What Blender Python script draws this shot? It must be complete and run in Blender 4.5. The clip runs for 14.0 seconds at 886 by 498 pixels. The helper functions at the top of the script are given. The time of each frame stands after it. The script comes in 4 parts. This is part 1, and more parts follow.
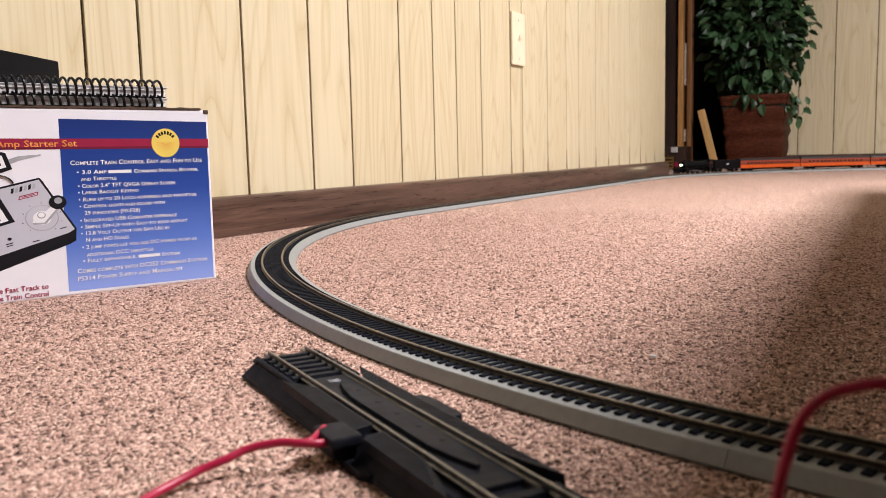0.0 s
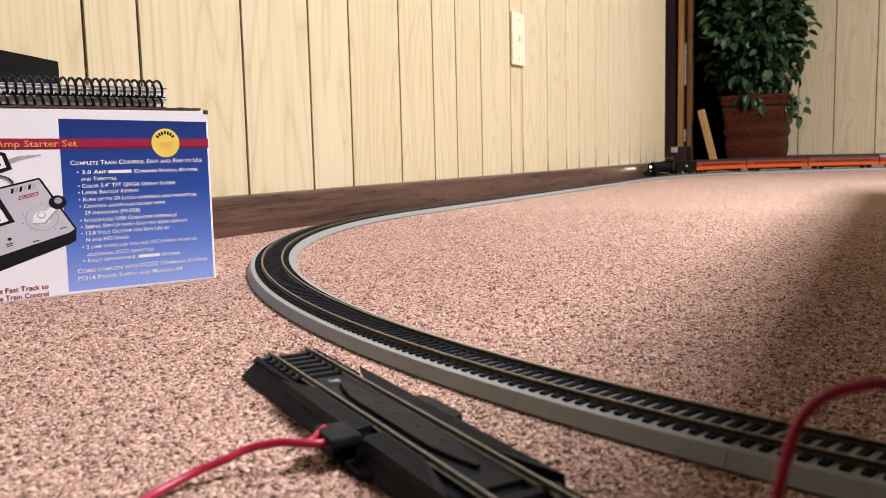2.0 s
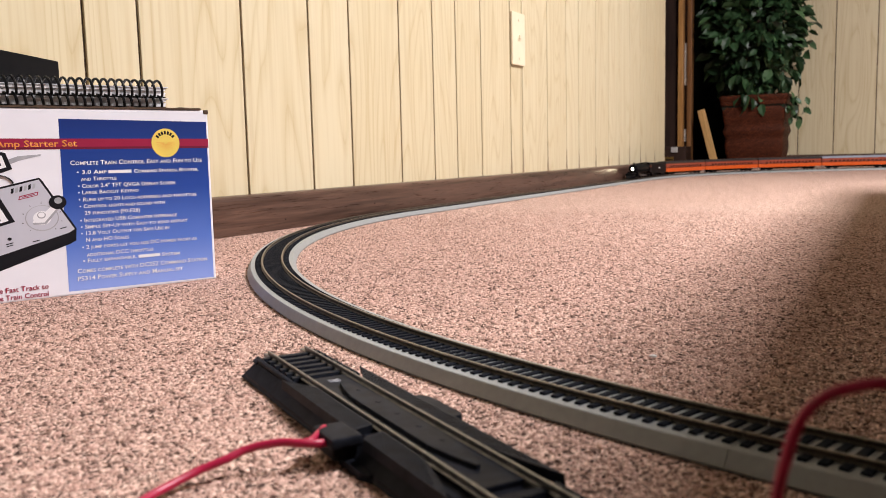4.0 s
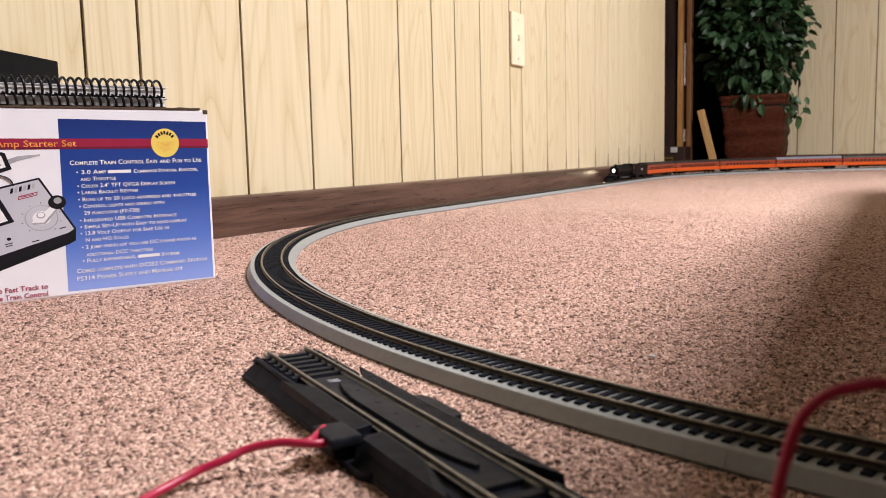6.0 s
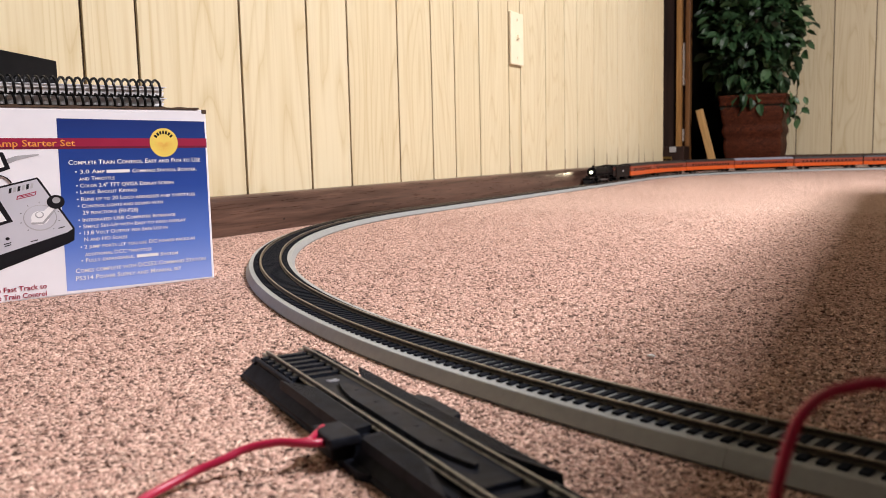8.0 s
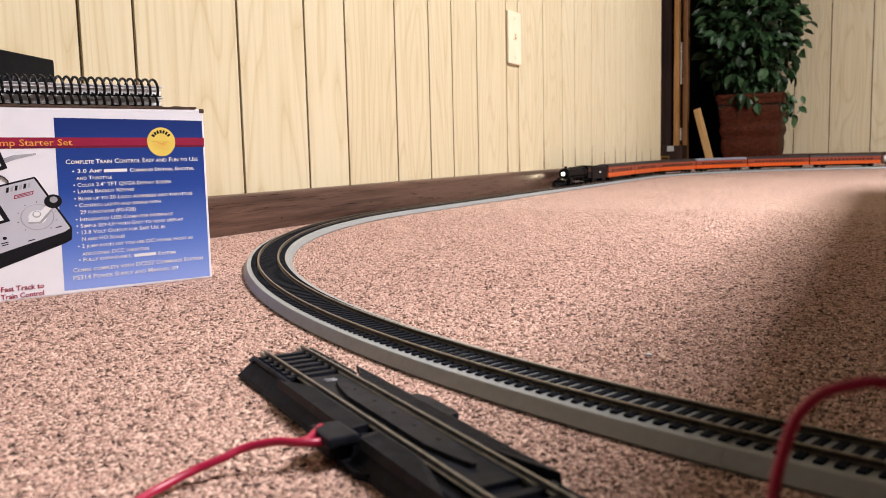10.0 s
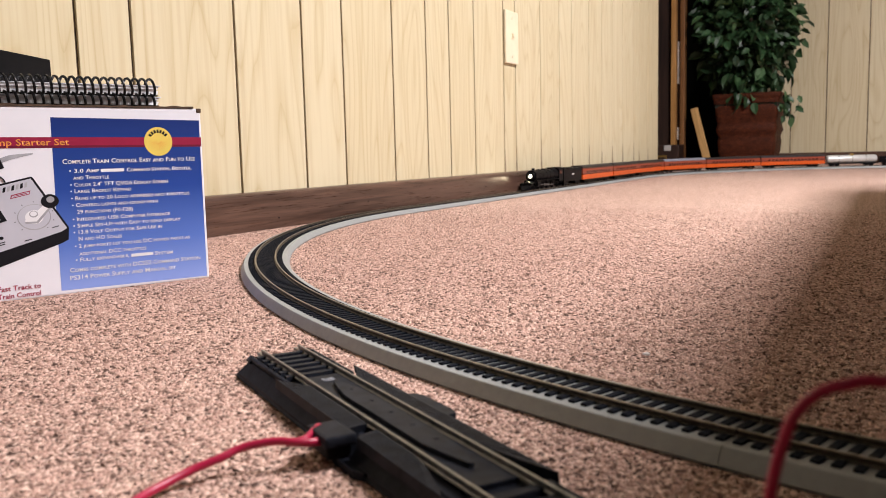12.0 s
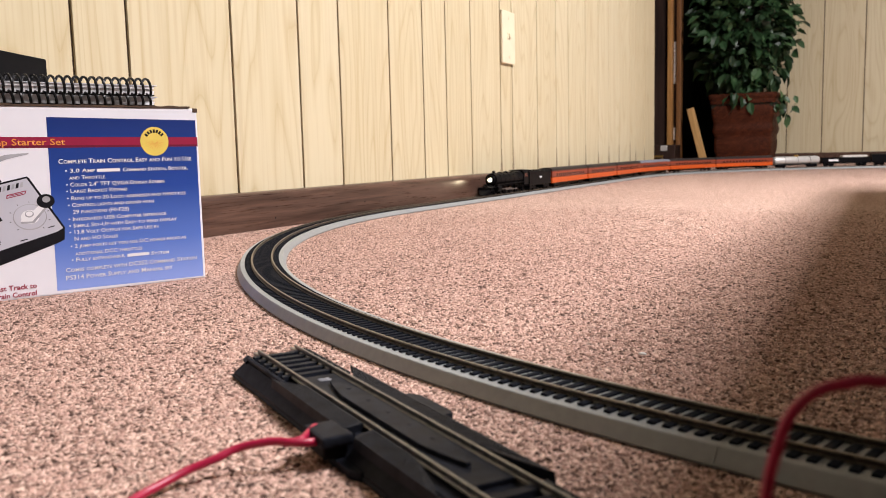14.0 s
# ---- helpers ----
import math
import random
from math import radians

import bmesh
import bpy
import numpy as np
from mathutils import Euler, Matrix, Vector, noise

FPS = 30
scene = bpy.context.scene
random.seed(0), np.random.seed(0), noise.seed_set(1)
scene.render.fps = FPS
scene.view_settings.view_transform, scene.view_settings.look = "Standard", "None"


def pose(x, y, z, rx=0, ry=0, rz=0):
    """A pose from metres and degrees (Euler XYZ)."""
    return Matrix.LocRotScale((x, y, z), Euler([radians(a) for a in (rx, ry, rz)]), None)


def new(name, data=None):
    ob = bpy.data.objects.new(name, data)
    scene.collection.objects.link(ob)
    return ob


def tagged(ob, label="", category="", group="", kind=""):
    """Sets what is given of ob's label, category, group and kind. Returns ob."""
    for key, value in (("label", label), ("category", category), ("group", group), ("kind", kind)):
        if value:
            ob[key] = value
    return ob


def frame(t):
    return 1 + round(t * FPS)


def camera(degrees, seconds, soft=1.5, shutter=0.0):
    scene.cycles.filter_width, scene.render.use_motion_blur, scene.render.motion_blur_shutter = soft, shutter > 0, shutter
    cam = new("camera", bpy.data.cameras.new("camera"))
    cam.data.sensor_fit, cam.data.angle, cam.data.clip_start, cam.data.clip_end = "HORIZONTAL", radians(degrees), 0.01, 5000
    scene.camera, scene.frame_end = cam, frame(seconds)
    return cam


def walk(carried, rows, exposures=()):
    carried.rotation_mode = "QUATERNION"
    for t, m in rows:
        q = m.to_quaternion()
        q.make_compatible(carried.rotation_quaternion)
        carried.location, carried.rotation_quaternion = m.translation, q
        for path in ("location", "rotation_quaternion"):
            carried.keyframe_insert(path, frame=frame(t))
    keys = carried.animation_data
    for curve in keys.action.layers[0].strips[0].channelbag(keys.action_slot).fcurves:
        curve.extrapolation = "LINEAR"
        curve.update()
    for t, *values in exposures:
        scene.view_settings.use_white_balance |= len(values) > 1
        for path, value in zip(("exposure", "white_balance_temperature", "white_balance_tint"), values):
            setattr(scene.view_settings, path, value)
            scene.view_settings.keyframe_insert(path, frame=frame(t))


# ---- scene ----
cam = camera(55.19, 14.0, soft=0.9)
cam.data.dof.use_dof = True
cam.data.dof.focus_distance = 0.68
cam.data.dof.aperture_fstop = 22.0

BASE = pose(0.762, 0.0, 0.0988, 83.582, 1.345, 28.256)
TURNS = [(0.0, 0, 0, 0), (3.0, 0, 0, 0), (5.5, 0, 0, 0), (6.0, 0, -0.03, 0), (6.5, 0, -0.06, 0), (8.0, 0.02, -0.107, 0),
         (10.5, 0.089, -0.30, -0.06), (11.0, 0.10, -0.345, -0.08), (12.0, 0.105, -0.43, -0.09), (13.0, 0.105, -0.55, -0.08),
         (14.0, 0.105, -0.66, -0.09)]
walk(cam, [(t, BASE @ pose(0, 0, 0, -a, b, c)) for t, a, b, c in TURNS])

# ---- light ----
scene.view_settings.exposure = 0.0
world = bpy.data.worlds.new("world")
scene.world = world
world.use_nodes = True
world.node_tree.nodes["Background"].inputs[0].default_value = (1.0, 0.95, 0.9, 1)
world.node_tree.nodes["Background"].inputs[1].default_value = 0.035


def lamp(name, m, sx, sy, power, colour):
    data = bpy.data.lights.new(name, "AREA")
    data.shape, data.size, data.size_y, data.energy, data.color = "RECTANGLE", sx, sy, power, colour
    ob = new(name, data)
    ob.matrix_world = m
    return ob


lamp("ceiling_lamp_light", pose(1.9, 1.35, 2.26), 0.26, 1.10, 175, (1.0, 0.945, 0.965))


# ---- materials ----
class Mat:
    """A node material with short calls."""

    def __init__(self, name, rough=0.6, metal=0.0, spec=0.5):
        self.m = bpy.data.materials.new(name)
        self.m.use_nodes = True
        self.t = self.m.node_tree
        self.b = self.t.nodes["Principled BSDF"]
        self.b.inputs["Roughness"].default_value = rough
        self.b.inputs["Metallic"].default_value = metal
        self.b.inputs["Specular IOR Level"].default_value = spec
        self.co = None

    def node(self, kind, **values):
        n = self.t.nodes.new(kind)
        for k, v in values.items():
            n.inputs[k.replace("_", " ")].default_value = v
        return n

    def coords(self, scale=(1, 1, 1), kind="Object"):
        tc = self.t.nodes.new("ShaderNodeTexCoord")
        mp = self.t.nodes.new("ShaderNodeMapping")
        mp.inputs["Scale"].default_value = scale
        self.t.links.new(tc.outputs[kind], mp.inputs[0])
        return mp.outputs[0]

    def noise(self, scale, detail=3.0, stretch=(1, 1, 1), rough=0.55, distort=0.0):
        n = self.node("ShaderNodeTexNoise", Scale=scale, Detail=detail, Roughness=rough, Distortion=distort)
        self.t.links.new(self.coords(stretch), n.inputs["Vector"])
        return n.outputs["Fac"]

    def ramp(self, fac, stops):
        r = self.t.nodes.new("ShaderNodeValToRGB")
        e = r.color_ramp.elements
        while len(e) < len(stops):
            e.new(0.5)
        for el, (at, c) in zip(e, stops):
            el.position, el.color = at, (*c, 1)
        self.t.links.new(fac, r.inputs[0])
        return r.outputs[0]

    def mix(self, a, b, fac, mode="MIX"):
        n = self.t.nodes.new("ShaderNodeMix")
        n.data_type, n.blend_type = "RGBA", mode
        for v, i in ((a, 6), (b, 7), (fac, 0)):
            if isinstance(v, bpy.types.NodeSocket):
                self.t.links.new(v, n.inputs[i])
            else:
                n.inputs[i].default_value = v if i == 0 else (*v, 1)
        return n.outputs[2]

    def colour(self, c):
        if isinstance(c, bpy.types.NodeSocket):
            self.t.links.new(c, self.b.inputs["Base Color"])
        else:
            self.b.inputs["Base Color"].default_value = (*c, 1)
        return self

    def bump(self, fac, strength=0.3, distance=0.001):
        n = self.node("ShaderNodeBump", Strength=strength, Distance=distance)
        self.t.links.new(fac, n.inputs["Height"])
        self.t.links.new(n.outputs[0], self.b.inputs["Normal"])
        return self

    def rough(self, fac, lo, hi):
        n = self.t.nodes.new("ShaderNodeMapRange")
        n.inputs[3].default_value, n.inputs[4].default_value = lo, hi
        self.t.links.new(fac, n.inputs[0])
        self.t.links.new(n.outputs[0], self.b.inputs["Roughness"])
        return self

    def glow(self, c, power):
        self.b.inputs["Emission Color"].default_value = (*c, 1)
        self.b.inputs["Emission Strength"].default_value = power
        return self

    def random(self):
        return self.t.nodes.new("ShaderNodeObjectInfo").outputs["Random"]


def plain(name, c, rough=0.5, metal=0.0, vary=0.15, scale=60.0, bump=0.0, spec=0.5):
    m = Mat(name, rough, metal, spec)
    n = m.noise(scale, 4)
    lo, hi = [v * (1 - vary) for v in c], [min(1, v * (1 + vary)) for v in c]
    m.colour(m.ramp(n, [(0.3, lo), (0.7, hi)]))
    m.rough(m.noise(scale * 0.3, 3), max(0.02, rough - 0.1), min(1, rough + 0.1))
    if bump:
        m.bump(n, bump, 0.0004)
    return m.m


def carpet_mat():
    """Flecked loop pile: each loop has its own shade, from dark brown to pale pinkish beige."""
    m = Mat("carpet", 0.95, 0, 0.08)
    warp = m.node("ShaderNodeTexNoise", Scale=520.0, Detail=2.0)
    co = m.coords((1, 0.66, 1))
    m.t.links.new(co, warp.inputs["Vector"])
    bend = m.t.nodes.new("ShaderNodeVectorMath")
    bend.operation = "MULTIPLY_ADD"
    m.t.links.new(warp.outputs["Color"], bend.inputs[0])
    bend.inputs[1].default_value = (0.0022, 0.0022, 0.0)
    m.t.links.new(co, bend.inputs[2])
    loops = m.node("ShaderNodeTexVoronoi", Scale=1220.0)
    m.t.links.new(bend.outputs[0], loops.inputs["Vector"])
    sep = m.t.nodes.new("ShaderNodeSeparateColor")
    m.t.links.new(loops.outputs["Color"], sep.inputs[0])
    c = m.ramp(sep.outputs[0], [(0.13, (0.055, 0.037, 0.033)), (0.28, (0.23, 0.145, 0.118)), (0.46, (0.65, 0.438, 0.353)), (0.90, (0.97, 0.725, 0.600))])
    f = m.ramp(m.noise(1300, 2.5, (1, 0.7, 1), 0.65), [(0.36, (0.50, 0.47, 0.46)), (0.52, (1, 1, 1))])
    c = m.mix(c, f, 0.75, "MULTIPLY")
    d = m.ramp(m.noise(250, 3, (1, 0.8, 1), 0.7, 0.4), [(0.36, (0.48, 0.45, 0.44)), (0.52, (1, 1, 1))])
    c = m.mix(c, d, 0.8, "MULTIPLY")
    e = m.ramp(m.noise(2.2, 4), [(0.3, (0.90, 0.88, 0.88)), (0.7, (1, 1, 1))])
    m.colour(m.mix(c, e, 1.0, "MULTIPLY"))
    return m.bump(loops.outputs["Distance"], 0.35, -0.0007).m


def pile_mat():
    """Loops of the same carpet: each has its own shade of beige, some dark brown."""
    m = Mat("carpet_loops", 0.95, 0, 0.06)
    isl = m.t.nodes.new("ShaderNodeNewGeometry").outputs["Random Per Island"]
    c = m.ramp(isl, [(0.0, (0.095, 0.060, 0.050)), (0.13, (0.22, 0.140, 0.113)), (0.30, (0.45, 0.288, 0.232)), (0.62, (0.60, 0.392, 0.320)), (1.0, (0.73, 0.515, 0.425))])
    f = m.ramp(m.noise(1300, 2.5, (1, 1, 1), 0.65), [(0.36, (0.55, 0.52, 0.50)), (0.54, (1, 1, 1))])
    c = m.mix(c, f, 0.7, "MULTIPLY")
    e = m.ramp(m.noise(2.2, 4), [(0.3, (0.90, 0.88, 0.88)), (0.7, (1, 1, 1))])
    m.colour(m.mix(c, e, 1.0, "MULTIPLY"))
    return m.m


def panel_mat():
    """Cream wood-grain panelling: cathedral figure and fine vertical streaks, a little different on each plank."""
    m = Mat("cream_panelling", 0.42, 0, 0.4)
    tc = m.t.nodes.new("ShaderNodeTexCoord")
    rnd = m.t.nodes.new("ShaderNodeObjectInfo").outputs["Random"]
    add = m.t.nodes.new("ShaderNodeVectorMath")
    add.operation = "MULTIPLY_ADD"
    comb = m.t.nodes.new("ShaderNodeCombineXYZ")
    for i in range(3):
        m.t.links.new(rnd, comb.inputs[i])
    m.t.links.new(comb.outputs[0], add.inputs[0])
    add.inputs[1].default_value = (7.0, 5.0, 11.0)
    m.t.links.new(tc.outputs["Object"], add.inputs[2])
    mp = m.t.nodes.new("ShaderNodeMapping")
    mp.inputs["Scale"].default_value = (9.0, 9.0, 1.1)
    m.t.links.new(add.outputs[0], mp.inputs[0])
    big = m.node("ShaderNodeTexNoise", Scale=1.0, Detail=1.5, Roughness=0.4, Distortion=0.3)
    m.t.links.new(mp.outputs[0], big.inputs["Vector"])
    wave = m.t.nodes.new("ShaderNodeMath")
    wave.operation = "MULTIPLY"
    m.t.links.new(big.outputs["Fac"], wave.inputs[0])
    wave.inputs[1].default_value = 19.0
    fr = m.t.nodes.new("ShaderNodeMath")
    fr.operation = "FRACT"
    m.t.links.new(wave.outputs[0], fr.inputs[0])
    mp2 = m.t.nodes.new("ShaderNodeMapping")
    mp2.inputs["Scale"].default_value = (140.0, 140.0, 3.0)
    m.t.links.new(add.outputs[0], mp2.inputs[0])
    fine = m.node("ShaderNodeTexNoise", Scale=1.0, Detail=3.0, Roughness=0.6)
    m.t.links.new(mp2.outputs[0], fine.inputs["Vector"])
    line = m.ramp(fr.outputs[0], [(0.0, (0.74, 0.66, 0.50)), (0.07, (0.92, 0.89, 0.83)), (0.20, (1, 1, 1)), (0.72, (1, 1, 1)), (1.0, (0.84, 0.79, 0.68))])
    grain = m.ramp(fine.outputs["Fac"], [(0.33, (0.90, 0.86, 0.80)), (0.55, (1, 1, 1))])
    base = m.ramp(rnd, [(0.0, (0.66, 0.580, 0.385)), (1.0, (0.71, 0.640, 0.445))])
    c = m.mix(base, line, 0.55, "MULTIPLY")
    m.colour(m.mix(c, grain, 0.8, "MULTIPLY"))
    m.bump(fine.outputs["Fac"], 0.12, 0.0004)
    return m.m


def wood_mat(name, dark, light, axis=1, rough=0.4, size=1.0):
    m = Mat(name, rough, 0, 0.45)
    s = [60 * size, 60 * size, 60 * size]
    s[axis] = 3.0 * size
    a = m.noise(1.0, 5, tuple(s), 0.6, 0.6)
    s2 = [400 * size] * 3
    s2[axis] = 12 * size
    b = m.noise(1.0, 3, tuple(s2), 0.6)
    c = m.ramp(a, [(0.32, dark), (0.62, light)])
    g = m.ramp(b, [(0.35, (0.72, 0.70, 0.68)), (0.6, (1, 1, 1))])
    m.colour(m.mix(c, g, 0.8, "MULTIPLY"))
    return m.rough(b, rough - 0.08, rough + 0.15).bump(b, 0.15, 0.0003).m


def blue_mat():
    """The printed blue field, which fades to pale blue at its foot."""
    m = Mat("blue_print", 0.38, 0, 0.4)
    sep = m.t.nodes.new("ShaderNodeSeparateXYZ")
    m.t.links.new(m.coords((1, 1, 1)), sep.inputs[0])
    mr = m.t.nodes.new("ShaderNodeMapRange")
    mr.inputs[1].default_value, mr.inputs[2].default_value = 0.0, 0.13
    m.t.links.new(sep.outputs[2], mr.inputs[0])
    m.colour(m.ramp(mr.outputs[0], [(0.0, (0.30, 0.42, 0.88)), (0.28, (0.11, 0.21, 0.64)), (0.6, (0.018, 0.068, 0.35)), (1.0, (0.007, 0.030, 0.185))]))
    return m.m


CARPET = carpet_mat()
PILE = pile_mat()
PANEL = panel_mat()
BASEWOOD = wood_mat("walnut_base", (0.042, 0.022, 0.016), (0.130, 0.072, 0.052), 1, 0.27, 1.7)
GOLDWOOD = wood_mat("honey_wood", (0.42, 0.19, 0.05), (0.62, 0.33, 0.11), 2, 0.4)
MIDWOOD = wood_mat("brown_wood", (0.16, 0.065, 0.022), (0.30, 0.14, 0.05), 2, 0.4)
STICKWOOD = wood_mat("pine_stick", (0.58, 0.32, 0.11), (0.74, 0.46, 0.18), 2, 0.5)
DARKWOOD = wood_mat("dark_wood", (0.018, 0.010, 0.008), (0.05, 0.026, 0.018), 2, 0.4)
GROOVE = plain("groove_dark", (0.085, 0.048, 0.026), 0.8, 0, 0.5, 40)
SMUDGE = plain("brown_smudge", (0.33, 0.25, 0.155), 0.7, 0, 0.35, 90)
PLASTER = plain("plain_plaster", (0.26, 0.265, 0.285), 0.9, 0, 0.05, 8)
CREAM = plain("ivory_plastic", (0.84, 0.76, 0.56), 0.35, 0, 0.04, 30)
ROADBED = plain("grey_roadbed_plastic", (0.285, 0.303, 0.303), 0.45, 0, 0.07, 220, 0.12)
SLEEPER = plain("black_sleeper_plastic", (0.012, 0.0140, 0.0200), 0.65, 0, 0.25, 400, 0.1, 0.03)
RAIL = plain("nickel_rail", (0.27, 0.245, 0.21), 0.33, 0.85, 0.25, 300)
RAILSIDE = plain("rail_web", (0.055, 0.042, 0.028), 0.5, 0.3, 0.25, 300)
BLACKBED = plain("black_roadbed_plastic", (0.015, 0.0170, 0.0235), 0.45, 0, 0.35, 180, 0.25, 0.045)
STEEL = plain("dull_steel_rail", (0.20, 0.195, 0.19), 0.38, 0.8, 0.25, 300)
RED_WIRE = plain("red_insulation", (0.36, 0.007, 0.045), 0.35, 0, 0.08, 100)
CARD_WHITE = plain("white_card", (0.86, 0.87, 0.93), 0.45, 0, 0.03, 30)
CARD_BROWN = plain("brown_corrugated", (0.075, 0.045, 0.027), 0.9, 0, 0.3, 300, 0.4)
BLUE = blue_mat()
RED_PRINT = plain("red_print", (0.31, 0.010, 0.052), 0.4, 0, 0.06, 50)
DARKRED_PRINT = plain("dark_red_print", (0.15, 0.006, 0.030), 0.4, 0, 0.06, 50)
YELLOW_PRINT = plain("yellow_print", (0.86, 0.66, 0.13), 0.4, 0, 0.05, 60)
AMBER_PRINT = plain("amber_print", (0.82, 0.32, 0.07), 0.4, 0, 0.03, 60)
WHITE_PRINT = plain("white_print", (0.86, 0.87, 0.90), 0.4, 0, 0.02, 60)
INK = plain("dark_print", (0.012, 0.012, 0.015), 0.45, 0, 0.1, 60, 0.0, 0.12)
GREY_PRINT = plain("grey_print", (0.55, 0.56, 0.63), 0.4, 0, 0.06, 20)
MIDGREY_PRINT = plain("mid_grey_print", (0.40, 0.41, 0.44), 0.4, 0, 0.2, 80)
PAPER = plain("paper_edges", (0.86, 0.86, 0.87), 0.8, 0, 0.06, 400)
COIL = plain("black_wire_coil", (0.008, 0.008, 0.009), 0.35, 0, 0.1, 80, 0.0, 0.25)
BLACKPLASTIC = plain("black_plastic", (0.007, 0.007, 0.008), 0.5, 0, 0.15, 120, 0.05, 0.04)
ENGINE = plain("engine_black", (0.006, 0.006, 0.007), 0.4, 0.0, 0.2, 200, 0.0, 0.05)
ENGINE_GREY = plain("rod_steel", (0.22, 0.22, 0.23), 0.35, 0.8, 0.1, 200)
ORANGE = plain("orange_paint", (0.60, 0.090, 0.007), 0.38, 0, 0.06, 60)
REDORANGE = plain("red_orange_paint", (0.34, 0.060, 0.016), 0.38, 0, 0.06, 60)
MAROON = plain("maroon_paint", (0.20, 0.036, 0.020), 0.38, 0, 0.08, 60)
ROOF = plain("dark_roof_paint", (0.016, 0.013, 0.014), 0.5, 0, 0.15, 60)
ROOFGREY = plain("pale_grey_roof_paint", (0.19, 0.205, 0.25), 0.45, 0, 0.1, 60)
WINDOW = plain("smoked_window", (0.085, 0.021, 0.014), 0.2, 0, 0.05, 60)
SILVER = plain("silver_paint", (0.60, 0.60, 0.58), 0.35, 0.3, 0.08, 60)
CARWHITE = plain("white_load", (0.66, 0.64, 0.60), 0.7, 0, 0.1, 200)
LIGHTGLOW = Mat("headlight_lens", 0.2).colour((1, 0.9, 0.7)).glow((1.0, 0.84, 0.56), 230.0).m
LAMPGLOW = Mat("lamp_diffuser", 0.5).colour((0.9, 0.9, 0.9)).glow((1.0, 0.92, 0.85), 1.0).m
LEAF = Mat("ficus_leaf", 0.42, 0, 0.4)
LEAF.colour(LEAF.ramp(LEAF.t.nodes.new("ShaderNodeNewGeometry").outputs["Random Per Island"],
                      [(0.0, (0.012, 0.030, 0.012)), (0.5, (0.026, 0.062, 0.024)), (0.85, (0.045, 0.105, 0.040)), (1.0, (0.09, 0.17, 0.07))]))
LEAF = LEAF.m
BARK = plain("bark", (0.07, 0.045, 0.03), 0.9, 0, 0.3, 60, 0.4)
WICKER = Mat("woven_wicker", 0.6, 0, 0.15)
_sep = WICKER.t.nodes.new("ShaderNodeSeparateXYZ")
WICKER.t.links.new(WICKER.coords((1, 1, 1)), _sep.inputs[0])
_add = WICKER.t.nodes.new("ShaderNodeMath")
WICKER.t.links.new(_sep.outputs[0], _add.inputs[0])
WICKER.t.links.new(_sep.outputs[1], _add.inputs[1])
_com = WICKER.t.nodes.new("ShaderNodeCombineXYZ")
WICKER.t.links.new(_add.outputs[0], _com.inputs[0])
WICKER.t.links.new(_sep.outputs[2], _com.inputs[1])
_brk = WICKER.node("ShaderNodeTexBrick", Scale=34.0, Mortar_Size=0.05, Mortar_Smooth=0.6, Color1=(0.19, 0.050, 0.020, 1), Color2=(0.11, 0.028, 0.012, 1), Mortar=(0.012, 0.005, 0.003, 1))
WICKER.t.links.new(_com.outputs[0], _brk.inputs["Vector"])
WICKER.colour(WICKER.mix(_brk.outputs["Color"], WICKER.ramp(WICKER.noise(90, 4, (1, 1, 3)), [(0.35, (0.45, 0.42, 0.4)), (0.65, (1, 1, 1))]), 0.8, "MULTIPLY"))
WICKER = WICKER.bump(_brk.outputs["Fac"], 0.6, -0.003).m
SOIL = plain("dark_moss", (0.02, 0.02, 0.012), 0.95, 0, 0.4, 100, 0.6)
BRASS = plain("brass", (0.65, 0.42, 0.12), 0.3, 0.9, 0.1, 60)
DARKWALL = plain("bounce_absorber", (0.055, 0.042, 0.034), 0.8, 0, 0.15, 12)
# near-black stands in for the missing light of the unlit rooms
VOID = plain("painted_darkness", (0.02, 0.018, 0.016), 0.9, 0, 0.1, 10)
WHITEMETAL = plain("bright_hardware", (0.85, 0.83, 0.78), 0.25, 0.4, 0.05, 40)


# ---- mesh helpers ----
def mesh_ob(name, bm, mats, smooth=False):
    me = bpy.data.meshes.new(name)
    bm.normal_update()
    bm.to_mesh(me)
    bm.free()
    for m in (mats if isinstance(mats, (list, tuple)) else [mats]):
        me.materials.append(m)
    if smooth:
        for f in me.polygons:
            f.use_smooth = True
        me.set_sharp_from_angle(angle=radians(38))
    return new(name, me)


def part(name, bm, material, parent, label="", smooth=False):
    ob = mesh_ob(name, bm, material, smooth)
    ob.parent = parent
    if label:
        ob["label"] = label
    return ob


def thing(name, m, label, category, group="", kind=""):
    ob = new(name)
    ob.empty_display_size = 0.02
    ob.matrix_world = m
    return tagged(ob, label, category, group, kind)


def box(bm, lo, hi, bevel=0.0, mat=0):
    vs = [bm.verts.new((x, y, z)) for x in (lo[0], hi[0]) for y in (lo[1], hi[1]) for z in (lo[2], hi[2])]
    fs = [bm.faces.new([vs[i] for i in q]) for q in ((0, 1, 3, 2), (4, 6, 7, 5), (0, 4, 5, 1), (2, 3, 7, 6), (0, 2, 6, 4), (1, 5, 7, 3))]
    for f in fs:
        f.material_index = mat
    if bevel:
        es = list({e for f in fs for e in f.edges})
        r = bmesh.ops.bevel(bm, geom=es, offset=bevel, segments=2, profile=0.6, affect="EDGES")
        for f in r["faces"]:
            f.material_index = mat
    return vs


def boxed(lo, hi, bevel=0.0):
    bm = bmesh.new()
    box(bm, lo, hi, bevel)
    return bm


